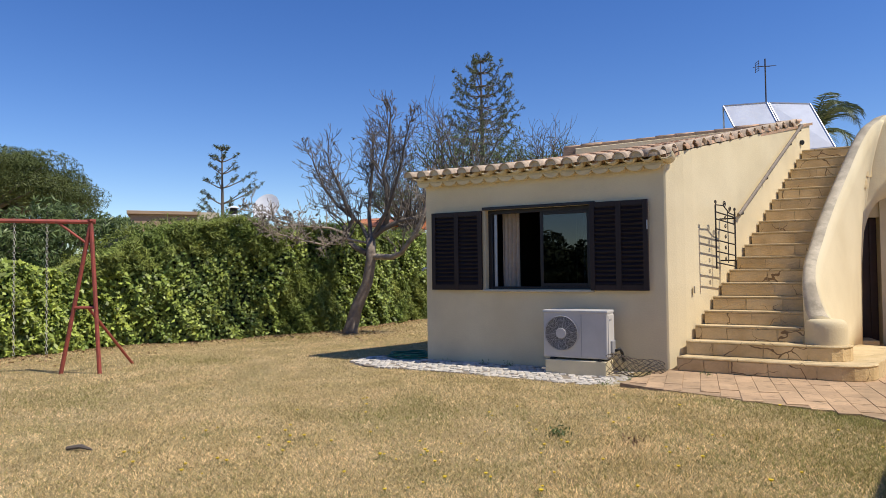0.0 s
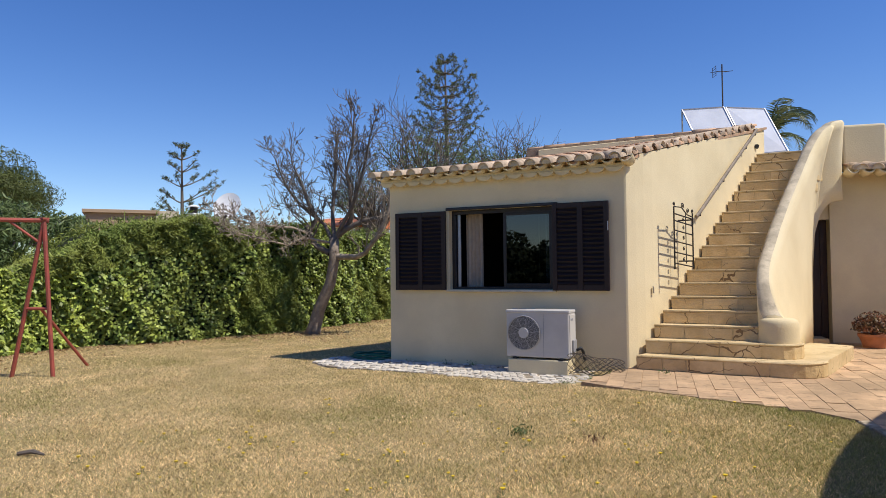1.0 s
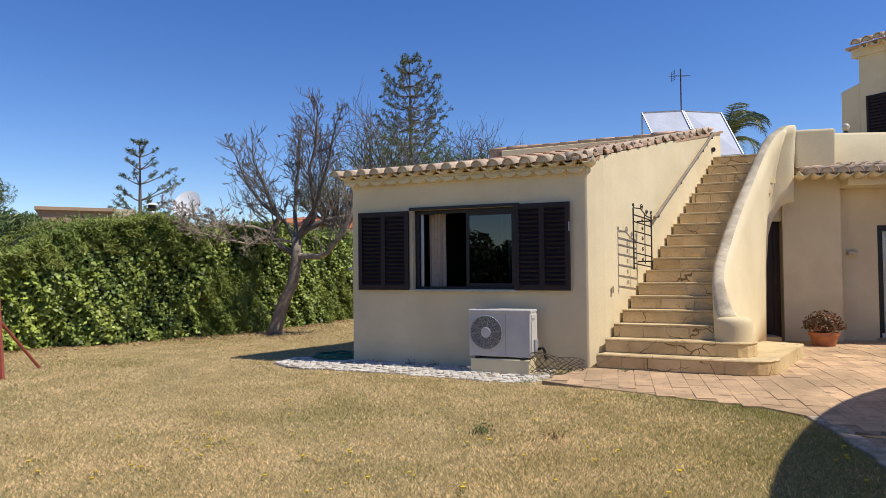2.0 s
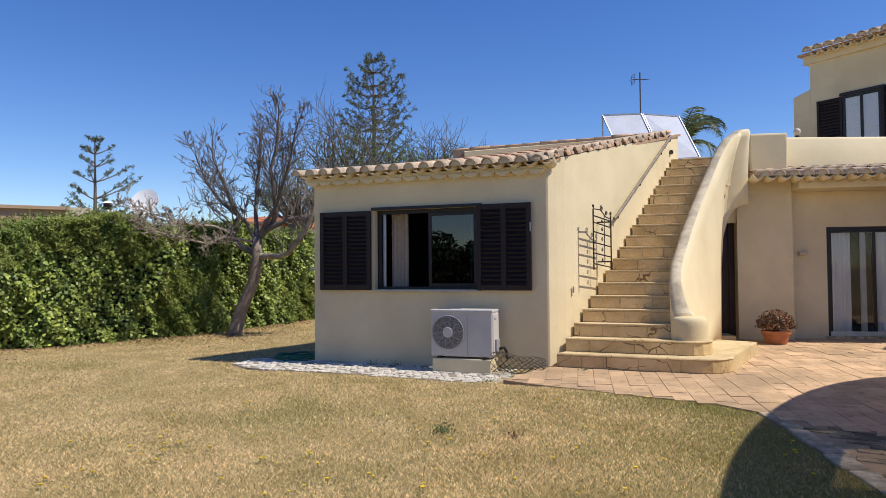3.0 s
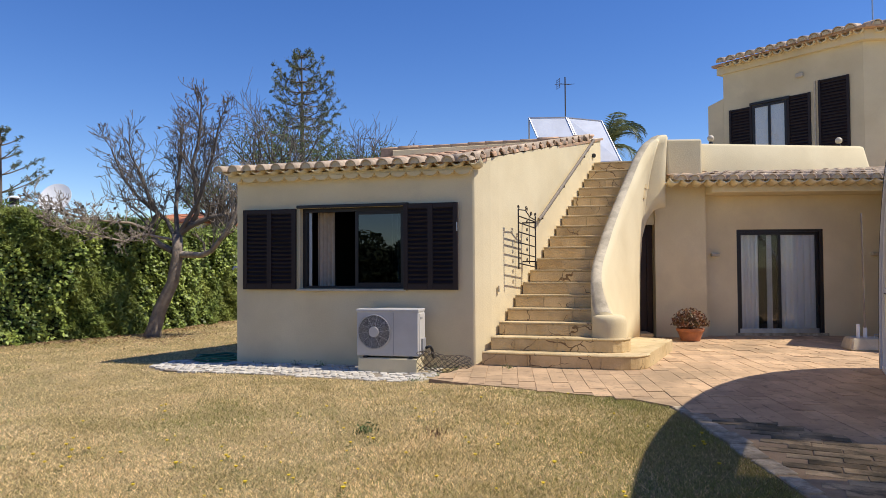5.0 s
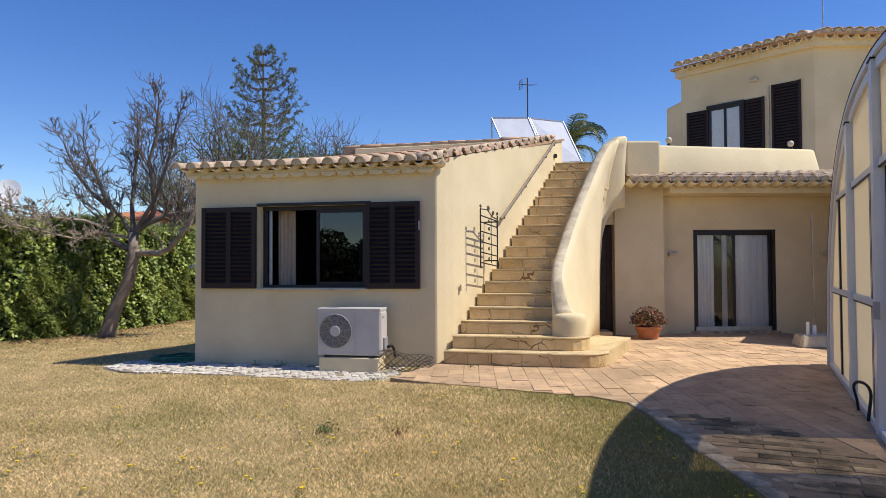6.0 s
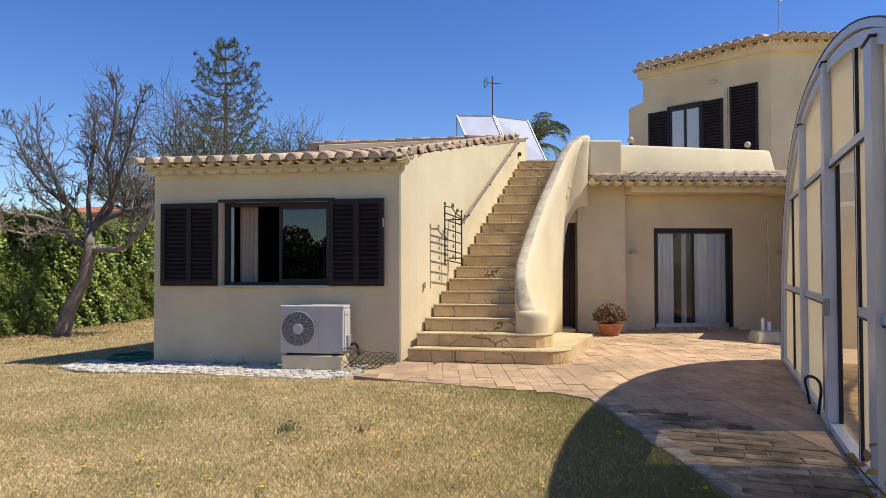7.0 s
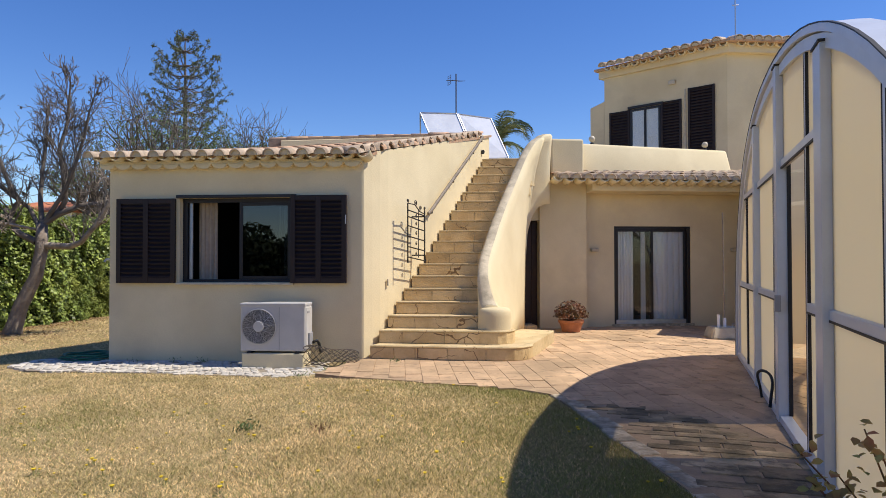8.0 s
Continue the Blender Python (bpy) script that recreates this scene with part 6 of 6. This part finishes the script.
for q, lift in ((0.0, 0.0), (0.2, 0.012), (0.4, 0.05), (0.6, 0.115), (0.6, 0.09), (0.4, 0.02), (0.2, -0.02)):
    rings.append([bm.verts.new(face @ Vector((max(q, 0.001) * math.cos(a * math.pi / 16), 1.08 * max(q, 0.001) * math.sin(a * math.pi / 16), lift))) for a in range(32)])
for ra_, rb_ in zip(rings, rings[1:]):
    for a in range(32):
        bm.faces.new((ra_[a], ra_[(a + 1) % 32], rb_[(a + 1) % 32], rb_[a]))
part("reflector", bm, FARWHITE, dish)
part("mast", tubed([(-19.15, 12.15, -0.1), (-18.95, 12.12, 4.08)], 0.06, 8), METAL, dish)
part("feed_arm", tubed([face @ Vector((0, -0.6, 0.1)), face @ Vector((0, -0.15, 0.55))], 0.02, 6), METAL, dish)
rf = thing("far_house", "distant house with an orange tiled roof", "house", (-17, 15, -0.1))
part("wall", boxed((-18, 15, -0.1), (-14.5, 18, 3.3)), FARWHITE, rf)
bm = bmesh.new()
prism(bm, [(-18.3, 14.7), (-14.2, 14.7), (-14.2, 18.3), (-18.3, 18.3)], 3.3, [3.35, 3.35, 4.0, 4.0])
part("roof", bm, mat("orange_roof_tile", (0.55, 0.2, 0.09), 0.9, var=0.2), rf)

# trees and hedge across the garden, seen mirrored in the window
for i, (bx, by, cz, rx, rz) in enumerate(((-9.0, -22, 1.2, 3.0, 3.0), (-5.5, -24, 1.3, 3.2, 3.6), (-1.5, -23, 1.1, 3.0, 2.6), (2.0, -25, 1.2, 3.4, 3.2), (5.5, -24, 1.1, 3.0, 2.6), (9.0, -23, 1.2, 3.2, 3.3), (-13.0, -20, 1.2, 3.2, 2.8))):
    puff_tree((bx, by, -0.1), (bx, by, cz * 0.8), (rx, rx, rz * 0.72), 100 + i, 15000, 0.3, SHADE_TREE, "dense garden tree across the lawn", "tree", 0.2, 30, 0.4)
# ---- paving ----
EDGE = [(-0.35, -1.32), (0.1, -1.52), (0.71, -1.69), (1.4, -1.93), (2.03, -2.05), (2.47, -2.40), (2.62, -3.0), (2.71, -3.47), (2.87, -4.24), (3.02, -5.0), (3.14, -5.6), (3.4, -7.0), (3.7, -9.5)]
plan = EDGE + [(13, -9.5), (13, 5.5), (2.4, 5.2), (1.6, 4.4), (0.0, 0.02), (-0.12, -0.35)]
pave = structure("pavement", prism(bmesh.new(), plan, -0.4, -0.008), JOINT, "worn terracotta terrace paving", "paving")


def inside(x, y, poly):
    c = False
    for (x0, y0), (x1, y1) in zip(poly, poly[1:] + poly[:1]):
        if (y0 > y) != (y1 > y) and x < (x1 - x0) * (y - y0) / (y1 - y0) + x0:
            c = not c
    return c


def lay(region, length, width, angle, material, name, count, focus, seed, gap=0.010):
    """Pavers in running bond inside a region: the nearest ones as pieces, the rest joined."""
    rg = random.Random(seed)
    bm = bmesh.new()
    box(bm, (-length / 2, -width / 2, -0.04), (length / 2, width / 2, 0.0), 0.004)
    me = mesh_of(name, bm, material, False)
    ca, sa = math.cos(angle), math.sin(angle)
    cand = []
    for j in range(-130, 130):
        shift = rg.uniform(0.3, 0.7) if j % 2 else rg.uniform(-0.15, 0.15)
        for i in range(-40, 40):
            u, v = (i + shift) * (length + gap) + rg.uniform(-0.004, 0.004), j * (width + gap)
            x, y = 4.5 + ca * u - sa * v, -1.0 + sa * u + ca * v
            if x > 9 or y > 5.0 or y < -9.2:
                continue
            ends = [(x + sx * ca * length / 2 - sy * sa * width / 2, y + sx * sa * length / 2 + sy * ca * width / 2) for sx in (-0.45, 0.45) for sy in (-0.45, 0.45)]
            if all(inside(a, b, region) for a, b in ends):
                cand.append((x, y, rg.uniform(-0.005, 0.004), rg.uniform(-0.6, 0.6)))
    cand.sort(key=lambda q: abs(q[1] - focus[1]) + 0.6 * abs(q[0] - focus[0]))
    rv, rf = [], []
    for n, (x, y, z, tilt) in enumerate(cand):
        m = Matrix.Translation((x, y, z)) @ pose(0, 0, 0, tilt, tilt * 0.6, math.degrees(angle) + tilt * 1.5)
        if n < count:
            piece(name, me, m, pave)
        else:
            base = len(rv)
            for sx, sy, sz in ((-1, -1, 0), (1, -1, 0), (1, 1, 0), (-1, 1, 0), (-1, -1, -0.03), (1, -1, -0.03), (1, 1, -0.03), (-1, 1, -0.03)):
                rv.append(m @ Vector((sx * length / 2, sy * width / 2, sz)))
            rf += [tuple(base + k for k in f) for f in ((0, 1, 2, 3), (0, 4, 5, 1), (1, 5, 6, 2), (2, 6, 7, 3), (3, 7, 4, 0))]
    if rv:
        tagged(from_lists(name + "s", rv, rf, material, pave), "more of the same pavers", kind="stuff")


rg = random.Random(9)
SEAM = [(2.50, -2.46), (2.84, -2.86), (3.35, -3.04), (3.80, -3.57), (4.10, -4.35), (4.0, -5.2), (3.75, -6.2), (4.0, -9.5)]
terrace = EDGE[:5] + [(2.45, -2.36)] + SEAM + [(13, -9.5), (13, 5.5), (2.4, 5.2), (1.6, 4.4), (0.0, 0.02), (-0.12, -0.35)]
path_zone = [(x + 0.18, y) for x, y in EDGE[5:]] + SEAM[::-1]
lay(terrace, 0.40, 0.198, radians(-81.5), BRICK, "paver", 290, (3.2, -0.9), 8, 0.0035)
lay(path_zone, 0.36, 0.12, radians(-12), PATHBRICK, "old_paver", 300, (3.2, -4.2), 9, 0.012)

# pale kerb along the curved edge
kerb_pts = [Vector((x, y, 0)) for x, y in EDGE[5:]]
for a, b in zip(kerb_pts, kerb_pts[1:]):
    n = max(1, round((b - a).length / 0.38))
    for k in range(n):
        p, q = a.lerp(b, k / n), a.lerp(b, (k + 0.97) / n)
        d = (q - p)
        bm = boxed((0, rg.uniform(-0.03, 0.012), -0.12), (d.length, 0.165 + rg.uniform(-0.02, 0.02), rg.uniform(-0.012, 0.008)), 0.016, plane_frame(p, d) @ pose(0, 0, 0, rg.uniform(-2, 2), rg.uniform(-1.5, 1.5), rg.uniform(-3, 3)))
        part("kerb_stone", bm, KERB, pave)

# white cobbles in front of the window wall
strip = thing("cobble_strip", "strip of small white limestone cobbles along the wall", "cobbles", kind="structure")
bed = [(-4.95, -0.62), (-4.4, -0.98), (-3.2, -1.03), (-2.2, -1.10), (-1.3, -1.20), (-0.62, -1.22), (-0.34, -1.27), (-0.13, -0.36), (-0.12, -0.01), (-3.83, -0.01), (-4.4, 0.3), (-4.9, 0.2)]
part("bed", prism(bmesh.new(), bed, -0.4, -0.078), SAND, strip)
bm = bmesh.new()
box(bm, (-0.045, -0.043, -0.03), (0.045, 0.043, 0.010), 0.008)
cob_me = mesh_of("cobble", bm, COBBLE, False)
k = 0
more_v, more_f = [], []
for j in range(16):
    for i in range(54):
        x, y = -5.0 + i * 0.108 + (0.05 if j % 2 else 0), -1.62 + j * 0.105
        if not inside(x, y, bed) or rg.random() < 0.13:
            continue
        m = Matrix.Translation((x + rg.uniform(-0.012, 0.012), y + rg.uniform(-0.012, 0.012), -0.075 + rg.uniform(-0.004, 0.004))) @ pose(0, 0, 0, rg.uniform(-3, 3), rg.uniform(-3, 3), rg.uniform(-11, 11))
        if k < 300:
            piece("cobble", cob_me, m, strip)
        else:
            base = len(more_v)
            more_v += [m @ v.co for v in cob_me.vertices]
            more_f += [tuple(base + q for q in p.vertices) for p in cob_me.polygons]
        k += 1
tagged(from_lists("cobbles", more_v, more_f, COBBLE, strip), "white cobbles", kind="stuff")
# ---- grass and small plants ----
g = np.random.default_rng(17)


def lawn_mask(x, y):
    ex = np.interp(y, [p[1] for p in EDGE[::-1]], [p[0] for p in EDGE[::-1]])
    ok = np.where(y > -1.30, x < -0.3, x < ex - 0.02)
    ok &= ~((y > -1.05 - 0.05 * (x + 3)) & (y < 0.3) & (x > -4.9 + 0.3 * np.abs(y + 0.4)) & (x < 0.1))
    ok &= ~((y > -0.2) & (x > WX - 0.1))
    return ok & (x > -11.6)


def ground_zs(x, y):
    return LAWN + 0.05 * np.clip((x + 0.7) / 1.2, 0, 1) - 0.03 * np.clip((-x - 0.5) / 3, 0, 1) + 0.012 * np.sin(x * 1.3 + y * 0.7) * np.cos(y * 0.9 - x * 0.4)


N = 1900000
rad = 3.2 + 17 * g.random(N) ** 1.5
th = np.radians(g.uniform(52, 160, N))
x, y = 1.94 + rad * np.cos(th), -9.55 + rad * np.sin(th)
bx, by = g.uniform(-8, 3.6, 320000), g.uniform(-13.5, -5.6, 320000)
x, y, rad = np.concatenate([x, bx]), np.concatenate([y, by]), np.concatenate([rad, np.full(320000, 4.0)])
ok = lawn_mask(x, y)
x, y, rad = x[ok], y[ok], rad[ok]
thin = np.sin(x * 1.1 + 2 * np.sin(y * 0.8)) * np.sin(y * 1.3 + x * 0.5) + 0.5 * np.sin(x * 3.7 + y * 2.9)
keep = g.random(len(x)) < 0.80 + 0.2 * np.clip(thin, -1, 1)
x, y, rad = x[keep], y[keep], rad[keep]
n = len(x)
z = ground_zs(x, y)
h = g.uniform(0.006, 0.020, n) * (1 + 0.02 * rad)
wd_ = g.uniform(0.0016, 0.0040, n) * (1 + 0.07 * rad)
az = g.uniform(0, 2 * np.pi, n)
lean = g.uniform(0.5, 2.6, n) * h
la = g.uniform(0, 2 * np.pi, n)
V = np.empty((n, 3, 3))
V[:, 0] = np.stack([x - np.cos(az) * wd_, y - np.sin(az) * wd_, z - 0.004], 1)
V[:, 1] = np.stack([x + np.cos(az) * wd_, y + np.sin(az) * wd_, z - 0.004], 1)
V[:, 2] = np.stack([x + np.cos(la) * lean, y + np.sin(la) * lean, z + h], 1)
ex = np.interp(y, [p[1] for p in EDGE[::-1]], [p[0] for p in EDGE[::-1]])
moist = np.exp(-np.clip(ex - x, 0, 9) / 0.75) * (y < -1.9) * 0.8
patch = np.clip(np.sin(x * 0.9 - y * 0.6 + 1.2) * np.sin(y * 1.1 + 0.4 * x) - 0.35, 0, 1) * 0.4
green = g.random(n) < np.clip(moist + patch + 0.06, 0, 0.9)
V[green, 2, 2] += 0.012
for sel, material, label in ((~green, GRASS, "short dry yellowish lawn grass"), (green, GRASS_GREEN, "greener lawn grass in patches and along the path")):
    W = V[sel]
    ob = new("grass", cloud_mesh("grass", W.reshape(-1, 3), np.arange(len(W) * 3).reshape(-1, 3), material))
    tagged(ob, label, "grass", kind="stuff")
# dry leaves under the hedge and tree
M = 2600
s = g.uniform(0, HS[-1] * 0.75, M)
lx, ly = hedge_at(s)
lx = lx + 0.15 + g.exponential(0.35, M)
extra = g.normal(0, 1, (500, 2)) * np.array([0.9, 0.9]) + np.array([-7.7, 3.1])
lx, ly = np.concatenate([lx, extra[:, 0]]), np.concatenate([ly, extra[:, 1]])
lv, lf = leaf_cloud(np.stack([lx, ly, ground_zs(lx, ly) + 0.02], 1), np.tile([0, 0, 1.0], (len(lx), 1)), 0.06, 0.6, 4, 0.35, 0.2)
tagged(new("leaf_litter", cloud_mesh("leaf_litter", lv, lf, LITTER)), "dry brown fallen leaves under the hedge", "leaves", kind="stuff")

# dandelions
bm = bmesh.new()
bmesh.ops.create_cone(bm, cap_ends=True, segments=9, radius1=0.010, radius2=0.019, depth=0.012, matrix=Matrix.Translation((0, 0, 0.05)))
flower_me = mesh_of("flower_head", bm, YELLOW, False)
bm = bmesh.new()
tube(bm, [(0, 0, -0.005), (0.004, 0, 0.03), (0, 0, 0.046)], 0.002, 4)
for k in range(5):
    a = 2 * math.pi * k / 5
    c = Vector((math.cos(a), math.sin(a), 0))
    q = [bm.verts.new(v) for v in (c * 0.004, c * 0.04 + Vector((-c.y, c.x, 0)) * 0.009 + Vector((0, 0, 0.008)), c * 0.07 + Vector((0, 0, 0.004)), c * 0.04 - Vector((-c.y, c.x, 0)) * 0.009 + Vector((0, 0, 0.008)))]
    bm.faces.new(q)
stalk_me = mesh_of("stem", bm, OLEANDER, False)
rg = random.Random(12)
made = 0
while made < 95:
    fx, fy = rg.uniform(-3.2, 3.0), rg.uniform(-6.2, -1.9)
    if rg.random() > 0.25 + 0.75 * max(0, min(1, (-2.6 - fy) / 2.4)) or not bool(lawn_mask(np.array([fx]), np.array([fy]))[0]):
        continue
    d = new("dandelion", stalk_me)
    d.matrix_basis = Matrix.Translation((fx, fy, ground_z(fx, fy))) @ pose(0, 0, 0, 0, 0, rg.uniform(0, 360)) @ Matrix.Diagonal((*[rg.uniform(0.5, 0.95)] * 3, 1))
    tagged(d, "small yellow dandelion in the lawn", "flower", "dandelions")
    hd = new("flower_head", flower_me)
    hd.parent = d
    made += 1


def weed(cx, cy, size, count, seed, material, label, name="weed"):
    z0 = ground_z(cx, cy)
    t = thing(name, label, "plant", (cx, cy, z0))
    gg = np.random.default_rng(seed)
    P = np.stack([cx + gg.normal(0, size * 0.42, count), cy + gg.normal(0, size * 0.42, count), z0 + np.abs(gg.normal(0, size * 0.3, count))], 1)
    V, F = leaf_cloud(P, gg.normal(0, 1, P.shape), size * 0.28, 0.35, seed, 0.3)
    cloud_part("leaves", V, F, material, t)


weed(-0.20, -3.95, 0.13, 110, 1, OLEANDER, "low green weed tuft in the lawn")
weed(0.45, -4.05, 0.11, 60, 2, SUCC, "flat reddish weed in dry grass")
for k, (wx, wy) in enumerate(((-2.35, -0.10), (-2.8, -0.08), (-3.4, -0.12), (-0.6, -0.12), (-0.35, -0.75), (-0.18, -0.3), (0.5, -0.32), (-0.55, -1.2))):
    weed(wx, wy, 0.11, 60, 10 + k, OLEANDER, "small weed tuft by the wall")
sk = thing("stick", "short dark dry branch lying on the lawn", "stick", (-3.68, -6.06, -0.09))
part("wood", tubed([(-3.8, -6.1, -0.075), (-3.68, -6.05, -0.055), (-3.55, -6.04, -0.07)], [0.018, 0.02, 0.008], 6), TWIG, sk)

# rose stems by the enclosure
rs = thing("rose_shrub", "young rose shoots with reddish leaves", "shrub", (3.60, -6.55, 0.0))
rr = random.Random(5)
P, D = [], []
for ex, ey, ez in ((3.13, -6.69, 0.64), (3.19, -6.71, 0.50), (3.36, -6.79, 0.73), (3.42, -6.81, 0.62), (3.30, -6.77, 0.44), (3.44, -6.85, 0.50), (3.27, -6.75, 0.55)):
    a, b = Vector((3.60, -6.58, -0.02)), Vector((ex, ey, ez))
    mid = a.lerp(b, 0.55) + Vector((0.05, 0.0, 0.02))
    part("stem", tubed([a, mid, b], [0.007, 0.005, 0.003], 5), SUCC, rs)
    for _ in range(22):
        u = rr.uniform(0.5, 1.04)
        P.append(mid.lerp(b, u * 2 - 1) + Vector((rr.gauss(0, 0.03), rr.gauss(0, 0.03), rr.gauss(0, 0.022))))
        D.append((rr.gauss(0, 0.6), rr.gauss(-0.4, 0.6), 1))
V, F = oval_cloud(P, D, 0.05, 0.6, 6, 0.4)
cloud_part("leaves", V, F, ROSE, rs, "reddish green young leaves")
